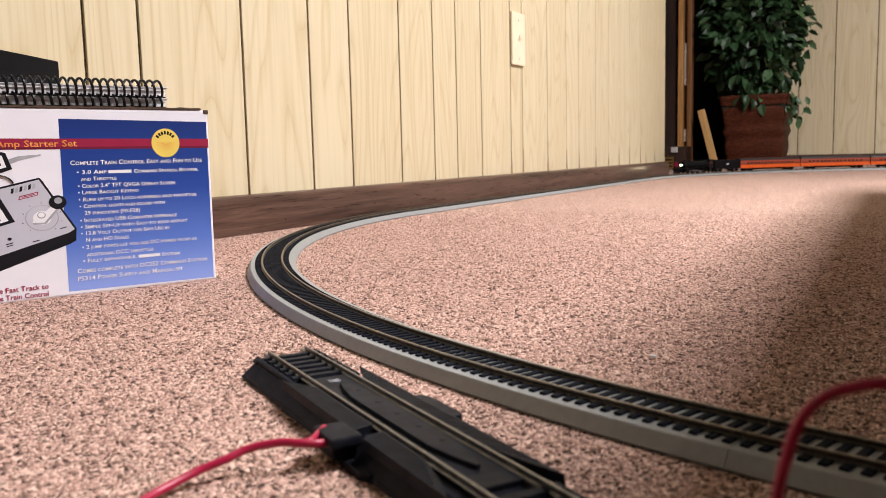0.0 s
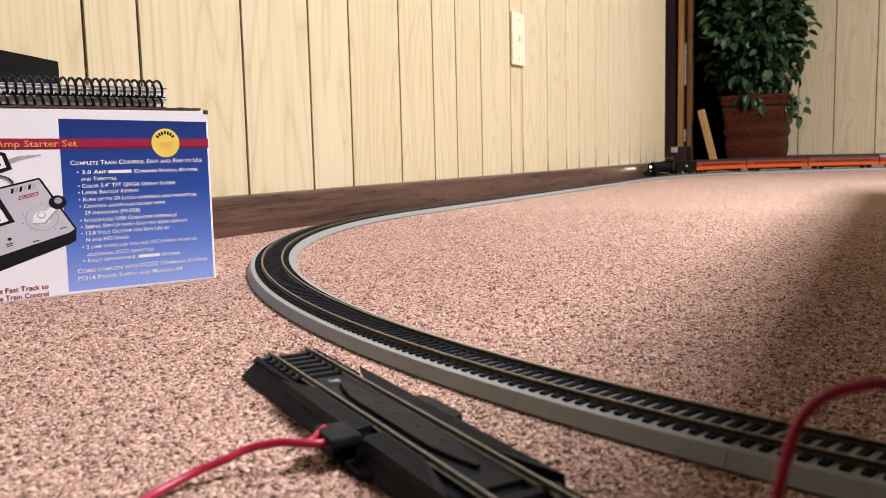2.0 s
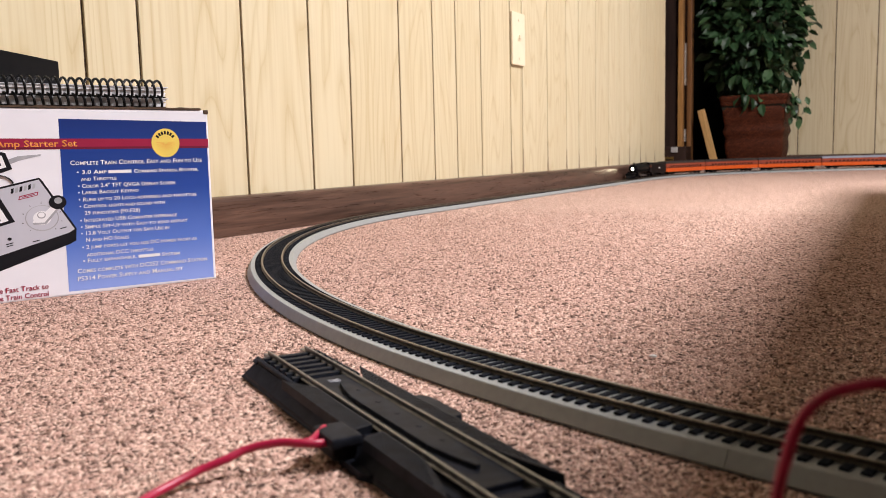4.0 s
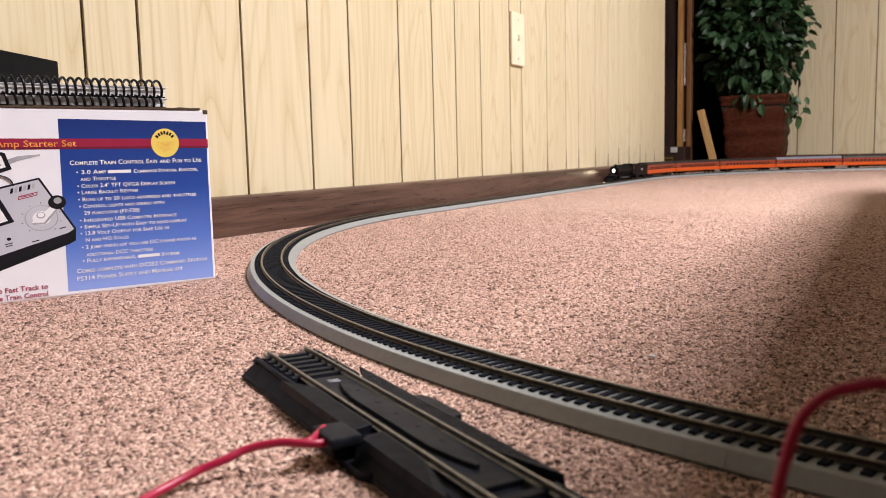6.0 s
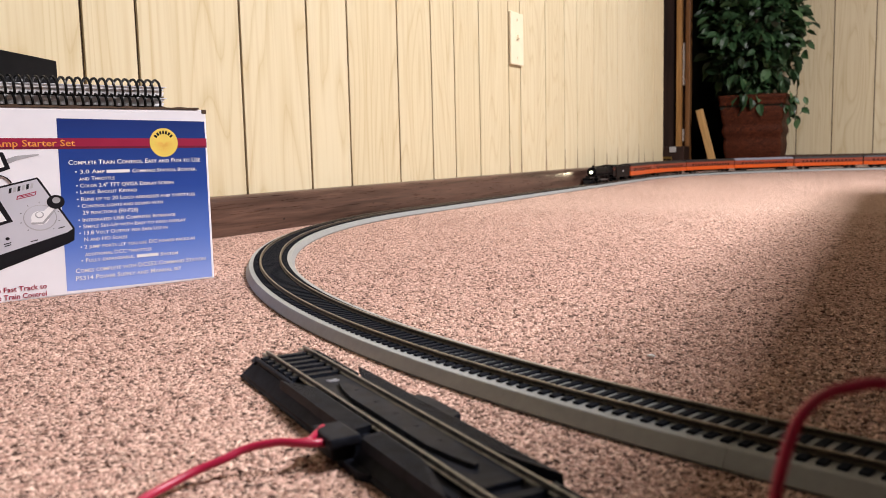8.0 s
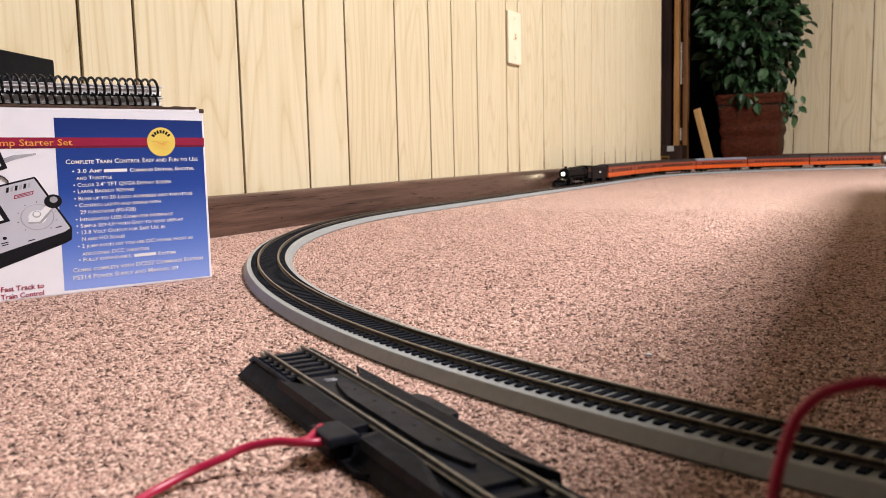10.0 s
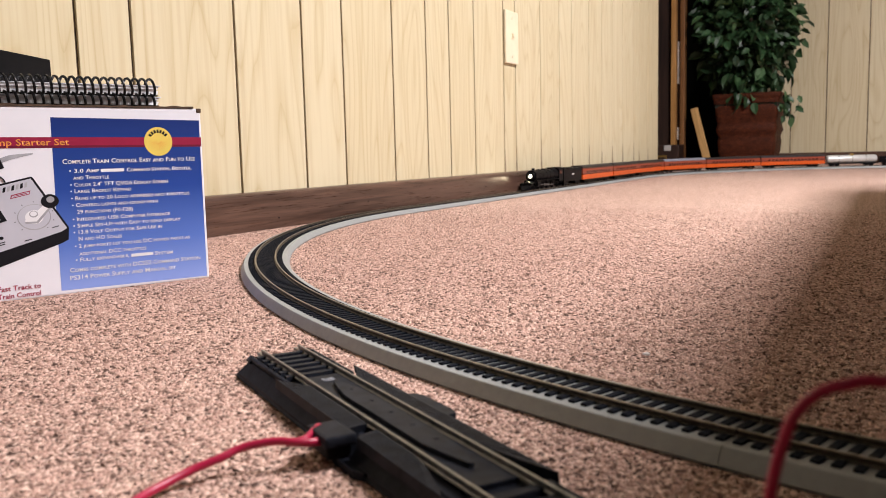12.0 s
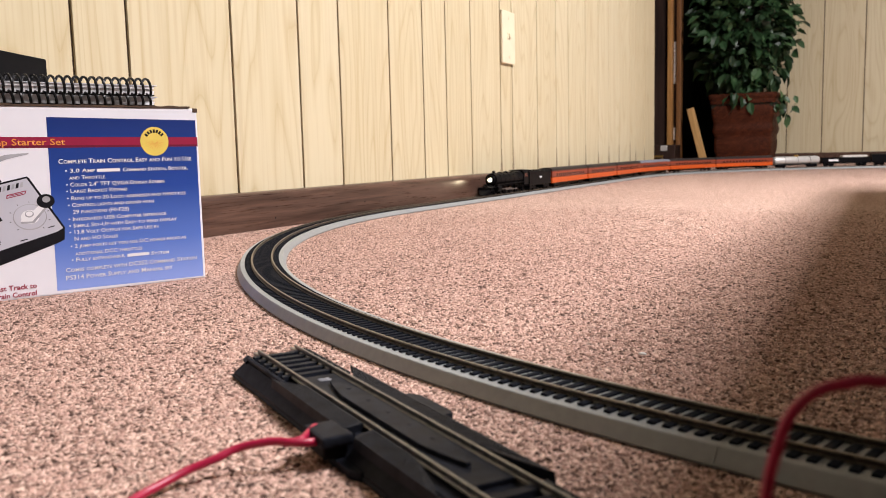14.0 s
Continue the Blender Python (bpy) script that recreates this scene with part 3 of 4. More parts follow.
# ---- spare black rerailer track with its red feed wire ----
def rerailer():
    ax = Vector((0.6885 - 0.525, 0.1984 - 0.3057)).normalized()
    deg = math.degrees(math.atan2(ax.y, ax.x))
    mid = Vector((0.5198, 0.2987))
    L = 0.2286
    tr = thing("rerailer_track", pose(mid.x, mid.y, 0, 0, 0, deg), "black plastic rerailer track piece lying loose on the carpet", "track")
    bm = bmesh.new()
    prism(bm, [(-0.0206, 0), (0.0206, 0), (0.0203, 0.0020), (0.0146, 0.0084), (-0.0146, 0.0084), (-0.0203, 0.0020)], 0, -0.013, L)
    bmesh.ops.bevel(bm, geom=[e for e in bm.edges if abs(e.verts[0].co.x - e.verts[1].co.x) > 0.1], offset=0.0009, segments=2, affect="EDGES")
    for v in bm.verts:
        if v.co.x < 0:
            v.co.x += 0.012 * min(1.0, v.co.z / 0.0084)
            if abs(v.co.y) > 0.016:
                v.co.x += 0.004
    part("roadbed", fixed(bm), BLACKBED, tr)
    # rounded lips that hold the sleeper ends
    for x0, x1 in ((-0.003, 0.048), (0.184, L)):
        for sg in (-1, 1):
            bm = bmesh.new()
            tube(bm, [(x0, sg * 0.0139, 0.0084), (x0 + 0.001, sg * 0.0139, 0.0086), (x1 - 0.001, sg * 0.0139, 0.0086), (x1, sg * 0.0139, 0.0084)], [0.0004, 0.0011, 0.0011, 0.0004], 8)
            part("side_lip", bm, BLACKBED, tr, smooth=True)
    for sg in (-1, 1):
        bm = bmesh.new()
        tube(bm, [(-0.0035, sg * 0.0122, 0.0082), (-0.0058, sg * 0.0132, 0.0086), (-0.0040, sg * 0.0150, 0.0080), (0.0010, sg * 0.0152, 0.0076)], 0.0009, 8)
        part("end_loop", bm, BLACKBED, tr, smooth=True)
    part("deck_plate", boxed((0.048, -0.0074, 0.0080), (0.180, 0.0074, 0.0101), 0.0004), BLACKBED, tr)
    for k in range(2):
        bm = bmesh.new()
        tube(bm, [(0.0545 + 0.0022 * k, -0.0022, 0.0102), (0.0552 + 0.0022 * k, 0.0004, 0.0102), (0.0545 + 0.0022 * k, 0.0024, 0.0102)], 0.00028, 5)
        part("marking", bm, MIDGREY_PRINT, tr, "pale moulded marking")
    for y in (-0.0087, 0.0087):
        bm = bmesh.new()
        prism(bm, [(a + y, z + 0.0019) for a, z in rail_profile(0)], 0, -0.003, L)
        part("rail", fixed(bm), STEEL, tr, "dull steel rail")
    for x0 in (0.0, 0.186):
        for k in range(6):
            x = x0 + 0.003 + k * 0.0078
            bm = bmesh.new()
            prism(bm, [(x - 0.0020, 0.0080), (x + 0.0020, 0.0080), (x + 0.0016, 0.0103), (x - 0.0016, 0.0103)], 1, -0.0128, 0.0128)
            part("sleeper", fixed(bm), BLACKBED, tr)
    # raised lens-shaped guide between the rails, with flangeways beside it
    bm = bmesh.new()
    prism(bm, [(0.0635, -0.0006), (0.074, -0.0030), (0.086, -0.0046), (0.146, -0.0046), (0.158, -0.0028), (0.1675, -0.0006), (0.1675, 0.0006), (0.158, 0.0028), (0.146, 0.0046), (0.086, 0.0046), (0.074, 0.0030), (0.0635, 0.0006)], 2, 0.0100, 0.0116)
    guide = part("guide_plate", fixed(bm), BLACKBED, tr)
    for x in (0.078, 0.096, 0.112, 0.128, 0.144):
        bm = bmesh.new()
        tube(bm, [(x, 0.0012, 0.0112), (x, 0.0012, 0.01175)], [0.0011, 0.0008], 10)
        part("ejector_mark", bm, BLACKBED, guide)
    # side ramps: a high flat plate with curved ends, ribbed along its length; the one by the plug is cut through
    def ramp(sg, a, b, start, finish):
        i0, o0, z1 = 0.0104, 0.0176, 0.0112
        line = []
        if start:
            line += [(a, o0), (a + 0.006, o0 - 0.0012), (a + 0.013, o0 - 0.0042), (a + 0.020, i0)]
        else:
            line += [(a + 0.0012, o0), (a, o0 - 0.0015), (a, i0)]
        if finish:
            line += [(b - 0.032, i0), (b - 0.023, i0 + 0.0008), (b - 0.014, i0 + 0.0030), (b - 0.005, o0 - 0.0016), (b, o0)]
        else:
            line += [(b, i0), (b, o0 - 0.0015), (b - 0.0012, o0)]
        bm = bmesh.new()
        prism(bm, [(x, sg * y) for x, y in line], 2, 0.0070, z1)
        for v in bm.verts:
            if v.co.z > 0.01:
                v.co.z -= 0.10 * (abs(v.co.y) - i0)
            elif abs(v.co.y) > 0.014:
                v.co.y *= 1.03
        plate = part("ramp", fixed(bm), BLACKBED, tr)
        for k in range(6):
            y = 0.0114 + 0.0010 * k
            z = z1 - 0.10 * (y - i0)
            x0 = a + (0.019 - 0.0024 * k if start else 0.002)
            x1 = b - (0.026 - 0.0030 * k if finish else 0.002)
            part("rib", boxed((x0, sg * y - 0.00022, z - 0.0004), (x1, sg * y + 0.00022, z + 0.00016)), BLACKBED, plate)
    ramp(-1, 0.044, 0.1175, True, False)
    ramp(-1, 0.1255, 0.182, False, True)
    ramp(1, 0.040, 0.184, True, True)
    for y in (-0.0087, 0.0087):
        part("joiner", boxed((-0.007, y - 0.0014, 0.0086), (0.004, y + 0.0014, 0.0102), 0.0004), STEEL, tr)
    # feed plug in its socket, and the matching lug on the other side
    plug = part("plug", boxed((0.1065, -0.0274, 0.0072), (0.1242, -0.0164, 0.0108), 0.0011), BLACKBED, tr, "black feed plug")
    part("neck", boxed((0.1085, -0.0262, 0.0030), (0.1225, -0.0180, 0.0073), 0.0008), BLACKPLASTIC, plug)
    bm = bmesh.new()
    prism(bm, [(0.104, -0.0226), (0.134, -0.0226), (0.138, -0.0205), (0.138, -0.0185), (0.102, -0.0185)], 2, 0.0, 0.0028)
    part("socket", fixed(bm), BLACKBED, tr)
    bm = bmesh.new()
    prism(bm, [(0.084, 0.0170), (0.118, 0.0170), (0.1165, 0.0238), (0.112, 0.0246), (0.092, 0.0246), (0.0885, 0.0232)], 2, 0.0048, 0.0086)
    part("lug", fixed(bm), BLACKBED, tr)
    part("lug_foot", boxed((0.090, 0.0170, 0.0), (0.108, 0.0232, 0.0047), 0.0006), BLACKBED, tr)
    return tr


rerailer()


def wire(name, pts, radius, label):
    bm = bmesh.new()
    tube(bm, smooth_line(pts, 10), radius, 10)
    return tagged(mesh_ob(name, bm, RED_WIRE, True), label, "wire")


wire("feed_wire", [(0.6035, 0.2120, 0.0082), (0.6022, 0.2084, 0.0088), (0.5983, 0.2048, 0.0095), (0.5935, 0.2025, 0.0098), (0.5878, 0.1984, 0.0092), (0.5841, 0.1947, 0.0082), (0.5817, 0.1896, 0.0068), (0.5769, 0.1823, 0.0048), (0.5747, 0.1730, 0.0032), (0.5747, 0.1637, 0.0026), (0.5787, 0.1437, 0.0021), (0.5850, 0.0600, 0.0021), (0.6000, 0.0000, 0.0021), (0.6100, -0.0600, 0.0021)], 0.0014, "red insulated feed wire running over the carpet")
wire("feed_wire", [(0.5975, 0.2194, 0.0100), (0.5983, 0.2145, 0.0095), (0.5993, 0.2099, 0.0092), (0.5989, 0.2069, 0.0092)], 0.0012, "short red twin of the feed wire at the plug")
wire("loop_wire", [(0.730, 0.105, 0.0021), (0.7420, 0.128, 0.0080), (0.7455, 0.1322, 0.0300), (0.7469, 0.1337, 0.0451), (0.7482, 0.1353, 0.0522), (0.7499, 0.1369, 0.0573), (0.7529, 0.1389, 0.0605),
                   (0.7567, 0.1411, 0.0617), (0.7611, 0.1435, 0.0621), (0.772, 0.149, 0.0600), (0.788, 0.156, 0.045), (0.802, 0.160, 0.015), (0.815, 0.162, 0.0021), (0.86, 0.15, 0.0021)],
     0.00095, "red insulated wire arching up from the carpet")


bm = bmesh.new()
bmesh.ops.create_icosphere(bm, subdivisions=2, radius=0.0011, matrix=Matrix.Translation((0.6613, 0.3925, 0.0012)) @ Matrix.Diagonal((1.8, 1, 0.7, 1)))
tagged(mesh_ob("lint", bm, PAPER, True), "small white fleck of lint on the carpet", "lint")

# ---- standing carpet pile ----
def carpet_pile():
    """Low uneven loops standing on the carpet where it is seen closest; none under the track, the rerailer or the carton."""
    rng = np.random.default_rng(17)
    step = 0.0020
    gx, gy = np.meshgrid(np.arange(0.020, 0.86, step), np.arange(0.13, 1.40, step))
    x, y = gx.ravel() + rng.uniform(-0.45, 0.45, gx.size) * step, gy.ravel() + rng.uniform(-0.45, 0.45, gx.size) * step
    r = np.where(y > Y1, np.abs(CX - x), np.hypot(x - CX, y - Y1))
    keep = np.abs(r - RAD) > 0.0236
    ax = Vector((0.1635, -0.1073)).normalized()
    u, v = (x - 0.5198) * ax.x + (y - 0.2987) * ax.y, -(x - 0.5198) * ax.y + (y - 0.2987) * ax.x
    keep &= ~((u > -0.014) & (u < 0.232) & (np.abs(v) < 0.0215))
    c = CARTON.inverted()
    u, v = c[0][0] * x + c[0][1] * y + c[0][3], c[1][0] * x + c[1][1] * y + c[1][3]
    keep &= ~((u > -0.11) & (u < 0.166) & (v > -0.002) & (v < 0.155))
    # only on the stretch beside the track and the carton, thinning out towards the far carpet
    keep &= (x > 0.72 - 1.5 * y) & (rng.random(x.size) < 0.88 * np.clip((1.40 - y) / 0.80, 0, 1))
    x, y = x[keep], y[keep]
    n = x.size
    a = rng.uniform(0, 2 * math.pi, n)
    ln, wd, h = rng.uniform(0.0008, 0.0022, n), rng.uniform(0.0005, 0.0010, n), rng.uniform(0.0003, 0.0011, n)
    lean = rng.normal(0, 0.0005, (n, 2))
    co = np.empty((n, 6, 3))
    for k, (p, q) in enumerate(((1, 0.35), (-0.2, 1), (-1, -0.35), (0.2, -1))):
        px, py = ln * p, wd * q
        co[:, k] = np.stack([x + px * np.cos(a) - py * np.sin(a), y + px * np.sin(a) + py * np.cos(a), np.full(n, -0.0003)], 1)
    for k, p in enumerate((0.45, -0.45)):
        co[:, 4 + k] = np.stack([x + p * ln * np.cos(a) + lean[:, 0], y + p * ln * np.sin(a) + lean[:, 1], h * (1.0 - 0.2 * k)], 1)
    tri = np.array([(0, 1, 4), (1, 5, 4), (1, 2, 5), (2, 3, 5), (3, 4, 5), (3, 0, 4)])
    faces = (tri[None] + 6 * np.arange(n)[:, None, None]).reshape(-1)
    me = bpy.data.meshes.new("carpet_pile")
    me.vertices.add(6 * n)
    me.vertices.foreach_set("co", co.ravel())
    me.loops.add(faces.size)
    me.loops.foreach_set("vertex_index", faces.astype(np.int32))
    me.polygons.add(faces.size // 3)
    me.polygons.foreach_set("loop_start", np.arange(0, faces.size, 3, dtype=np.int32))
    me.update(calc_edges=True)
    me.validate()
    me.polygons.foreach_set("use_smooth", np.ones(len(me.polygons), dtype=bool))
    me.materials.append(PILE)
    tagged(new("carpet_pile", me), "standing flecked loops of the pinkish brown carpet", "carpet pile", kind="stuff")


# ---- starter-set carton with the manual and power supply on it ----
CARTON = pose(0.2000, 0.3741, 0, 0, 0, math.degrees(math.atan2(0.92425, 0.38179)))


def words(text, parent, mat, x0, x1, z, height, y, label="", caps=False, bar=None, depth=0.00012):
    """A line of lettering on the face, from x0 to x1, standing on z. Small capitals for lower case where caps."""
    data = bpy.data.curves.new("lettering", "FONT")
    data.body, data.extrude, data.resolution_u, data.size = text, 0.0, 2, 1.0
    data.small_caps_scale = 0.76
    if caps:
        for c in data.body_format:
            c.use_small_caps = True
    data.offset = 0.012
    ob = bpy.data.objects.new("lettering", data)
    scene.collection.objects.link(ob)
    bpy.context.view_layer.update()
    me = bpy.data.meshes.new_from_object(ob.evaluated_get(bpy.context.evaluated_depsgraph_get()))
    bpy.data.objects.remove(ob)
    bpy.data.curves.remove(data)
    co = np.empty(len(me.vertices) * 3)
    me.vertices.foreach_get("co", co)
    co = co.reshape(-1, 3)
    w = co[:, 0].max() - co[:, 0].min()
    cap = 0.70
    y = -0.00012 + (y + 0.0002) * 0.2
    sx = (x1 - x0) / w
    out = np.stack([x0 + (co[:, 0] - co[:, 0].min()) * sx, np.full(len(co), y), z + co[:, 1] * height / cap], 1)
    me.vertices.foreach_set("co", out.ravel())
    me.materials.clear()
    me.materials.append(mat)
    me.update()
    o = new("lettering", me)
    o.parent = parent
    if label:
        o["label"] = label
    return o


def flat(name, pts, y, mat, parent, label="", thick=0.00004):
    """A printed patch: an outline in (x, z) on the face, as a thin sheet."""
    y = -0.00005 + (y + 0.0002) * 0.2
    bm = bmesh.new()
    prism(bm, pts, 1, y, y - thick)
    return part(name, fixed(bm), mat, parent, label)


def carton():
    c = thing("carton", CARTON, "white printed cardboard carton with a blue panel and red band", "cardboard box")
    L0, L1, DEP, HT = -0.105, 0.1637, 0.150, 0.1385
    bm = bmesh.new()
    box(bm, (L0, 0.0, 0.0), (L1, DEP, HT), 0.0012)
    part("body", bm, CARD_WHITE, c)
    bm = bmesh.new()
    n = 60
    edge = [(L0 + (L1 - 0.006 - L0) * i / n, HT + 0.0016 + 0.0005 * math.sin(i * 1.7) * math.sin(i * 0.37)) for i in range(n + 1)]
    prism(bm, [(L0, HT + 0.0001)] + edge + [(L1 - 0.006, HT + 0.0001)], 1, -0.0005, 0.148)
    part("lid_flap", fixed(bm), CARD_BROWN, c, "brown corrugated edge of the lid flap")
    bm = bmesh.new()
    box(bm, (L1 - 0.0038, -0.0004, HT - 0.0034), (L1 + 0.0005, 0.003, HT + 0.0001), 0.0008)
    part("torn_corner", bm, CARD_BROWN, c, "torn brown cardboard corner")
    y = -0.0002
    flat("blue_panel", [(0.0470, 0.0030), (L1 - 0.0022, 0.0016), (L1 - 0.0018, 0.1290), (0.0483, 0.1308)], y, BLUE, c, "blue printed panel fading to pale blue")
    flat("red_band", [(L0 + 0.001, 0.1094), (L1 - 0.0008, 0.1080), (L1 - 0.0008, 0.1154), (L0 + 0.001, 0.1177)], y - 0.0003, RED_PRINT, c, "red printed band")
    flat("band_edge", [(L0 + 0.001, 0.1096), (L1 - 0.0008, 0.1081), (L1 - 0.0008, 0.1096), (L0 + 0.001, 0.1113)], y - 0.00045, DARKRED_PRINT, c, "dark red lower edge of the printed band")
    flat("disc", [(0.1273 + 0.0113 * math.cos(a), 0.1124 + 0.0113 * math.sin(a)) for a in (2 * math.pi * k / 40 for k in range(40))], y - 0.0006, YELLOW_PRINT, c, "yellow printed disc")
    for k in range(14):
        a = radians(180 / 13 * k) + math.pi
        dx, dz = math.cos(a), math.sin(a)
        flat("ray", [(0.1273 + dx * 0.0016 - dz * 0.0001, 0.1128 + dz * 0.0016 + dx * 0.0001), (0.1273 + dx * 0.0075 - dz * 0.0001, 0.1128 + dz * 0.0075 + dx * 0.0001),
                     (0.1273 + dx * 0.0075 + dz * 0.0001, 0.1128 + dz * 0.0075 - dx * 0.0001), (0.1273 + dx * 0.0016 + dz * 0.0001, 0.1128 + dz * 0.0016 - dx * 0.0001)], y - 0.0009, AMBER_PRINT, c)
    for k in range(7):
        a = radians(142 - 17 * k)
        dx, dz = math.cos(a), math.sin(a)
        p = Vector((0.1273 + dx * 0.0080, 0.1124 + dz * 0.0080))
        flat("logo_bar", [(p.x + dx * 0.0013 + dz * 0.0008, p.y + dz * 0.0013 - dx * 0.0008), (p.x + dx * 0.0013 - dz * 0.0008, p.y + dz * 0.0013 + dx * 0.0008),
                          (p.x - dx * 0.0013 - dz * 0.0008, p.y - dz * 0.0013 + dx * 0.0008), (p.x - dx * 0.0013 + dz * 0.0008, p.y - dz * 0.0013 - dx * 0.0008)], y - 0.0009, INK, c)
    t = y - 0.0010
    words("3.0 Amp Starter Set", c, AMBER_PRINT, -0.0070, 0.0601, 0.1106, 0.0046, t, "amber lettering on the red band")
    W2 = WHITE_PRINT
    lines = [("Complete Train Control Easy and Fun to Use", 0.0543, 0.1565, 0.0968, 0.0034), ("and Throttle", 0.0611, 0.0872, 0.0849, 0.0029),
             ("\u2022 Color 2.4\" TFT QVGA Display Screen", 0.0586, 0.1331, 0.0797, 0.0029), ("\u2022 Large Backlit Keypad", 0.0583, 0.1035, 0.0749, 0.0029),
             ("\u2022 Runs up to 20 Loco addresses and throttles", 0.0585, 0.1503, 0.0696, 0.0029), ("\u2022 Control lights and sound with", 0.0588, 0.1237, 0.0645, 0.0029),
             ("29 functions (F0-F28)", 0.0621, 0.1037, 0.0594, 0.0029), ("\u2022 Integrated USB Computer Interface", 0.0585, 0.1330, 0.0540, 0.0029),
             ("\u2022 Simple Set-Up with Easy to read display", 0.0586, 0.1416, 0.0491, 0.0029), ("\u2022 13.8 Volt Output for Safe Use in", 0.0585, 0.1261, 0.0442, 0.0029),
             ("N and HO Scales", 0.0618, 0.0939, 0.0392, 0.0029), ("\u2022 2 jump ports let you use DC power packs as", 0.0586, 0.1485, 0.0338, 0.0029),
             ("additional DCC throttles", 0.0615, 0.1123, 0.0281, 0.0029), ("\u2022 Fully expandable,", 0.0586, 0.0985, 0.0235, 0.0029), ("System", 0.1190, 0.1334, 0.0230, 0.0029),
             ("Comes complete with DCS52 Command Station", 0.0540, 0.1564, 0.0160, 0.0033), ("PS314 Power Supply and Manual set", 0.0538, 0.1356, 0.0102, 0.0033),
             ("\u2022 3.0 Amp", 0.0584, 0.0802, 0.0900, 0.0029), ("Command Station, Booster,", 0.1010, 0.1530, 0.0897, 0.0029)]
    for text, x0, x1, z, h in lines:
        words(text, c, W2, x0, x1, z, h, t, "white small-capital lettering", True)
    for x0, x1, z in ((0.0815, 0.0990, 0.0899), (0.1002, 0.1175, 0.0233)):
        flat("word_bar", [(x0, z), (x1, z), (x1, z + 0.0024), (x0, z + 0.0024)], t + 0.0001, W2, c, "white bar in place of a word")
    words("The Fast Track to", c, RED_PRINT, -0.0060, 0.0331, 0.0072, 0.0036, t, "red lettering")
    words("Complete Train Control", c, RED_PRINT, -0.0180, 0.0327, 0.0018, 0.0036, t, "red lettering")
    # printed picture of the control console
    flat("picture_console", [(-0.060, 0.068), (0.0322, 0.0884), (0.0336, 0.0870), (0.0556, 0.0500), (0.0548, 0.0408), (0.0500, 0.0385), (-0.030, 0.0130), (-0.060, 0.020)], y - 0.0003, INK, c, "printed picture of a black-edged console")
    flat("picture_panel", [(-0.058, 0.067), (0.0318, 0.0870), (0.0542, 0.0495), (0.0500, 0.0470), (-0.040, 0.0225), (-0.058, 0.030)], y - 0.0006, GREY_PRINT, c, "printed grey console front")
    flat("picture_screen", [(-0.030, 0.0700), (0.0045, 0.0770), (0.0140, 0.0575), (-0.022, 0.0480)], y - 0.0009, INK, c)
    flat("picture_display", [(-0.026, 0.0675), (0.0022, 0.0735), (0.0098, 0.0585), (-0.019, 0.0515)], y - 0.0012, WHITE_PRINT, c)
    for k in range(3):
        flat("display_bar", [(-0.012 + 0.0062 * k, 0.0622 - 0.001 * k), (-0.0085 + 0.0062 * k, 0.0628 - 0.001 * k), (-0.0075 + 0.0062 * k, 0.0606 - 0.001 * k), (-0.011 + 0.0062 * k, 0.0600 - 0.001 * k)], y - 0.0014, INK, c)
    for x, z, r, mat, lift in ((0.0322, 0.0590, 0.0115, MIDGREY_PRINT, 9), (0.0322, 0.0592, 0.0108, GREY_PRINT, 10), (0.0322, 0.0590, 0.0062, WHITE_PRINT, 12), (0.0318, 0.0612, 0.0030, MIDGREY_PRINT, 16), (0.0318, 0.0614, 0.0022, WHITE_PRINT, 17), (0.0436, 0.0700, 0.0062, INK, 15), (0.0440, 0.0712, 0.0028, MIDGREY_PRINT, 16), (0.0095, 0.0455, 0.0014, INK, 9)):
        flat("picture_knob", [(x + r * math.cos(a), z + 0.82 * r * math.sin(a)) for a in (2 * math.pi * k / 28 for k in range(28))], y - 0.0001 * lift, mat, c)
    flat("picture_lever", [(0.0255, 0.0560), (0.0335, 0.0555), (0.0445, 0.0675), (0.0420, 0.0700), (0.0330, 0.0620), (0.0290, 0.0630)], y - 0.0013, WHITE_PRINT, c)
    # the maker's mark as plain strokes, and a red frame under it
    for k in range(6):
        x, z = 0.0125 + 0.0029 * k, 0.0775 + 0.0006 * k
        flat("logo_stroke", [(x, z), (x + 0.0018, z + 0.0004), (x + 0.0024, z + 0.0040), (x + 0.0006, z + 0.0036)], y - 0.0009, MIDGREY_PRINT if k % 2 else INK, c)
    flat("logo_frame", [(0.0172, 0.0728), (0.0302, 0.0756), (0.0310, 0.0784), (0.0180, 0.0756)], y - 0.0009, RED_PRINT, c)
    flat("logo_field", [(0.0180, 0.0736), (0.0296, 0.0760), (0.0302, 0.0776), (0.0186, 0.0750)], y - 0.0010, GREY_PRINT, c)
    flat("logo_bar", [(0.0196, 0.0744), (0.0284, 0.0762), (0.0286, 0.0768), (0.0198, 0.0750)], y - 0.0011, RED_PRINT, c)
    flat("lever_shade", [(0.0255, 0.0560), (0.0262, 0.0545), (0.0345, 0.0543), (0.0452, 0.0662), (0.0445, 0.0675), (0.0335, 0.0557)], y - 0.00135, MIDGREY_PRINT, c)
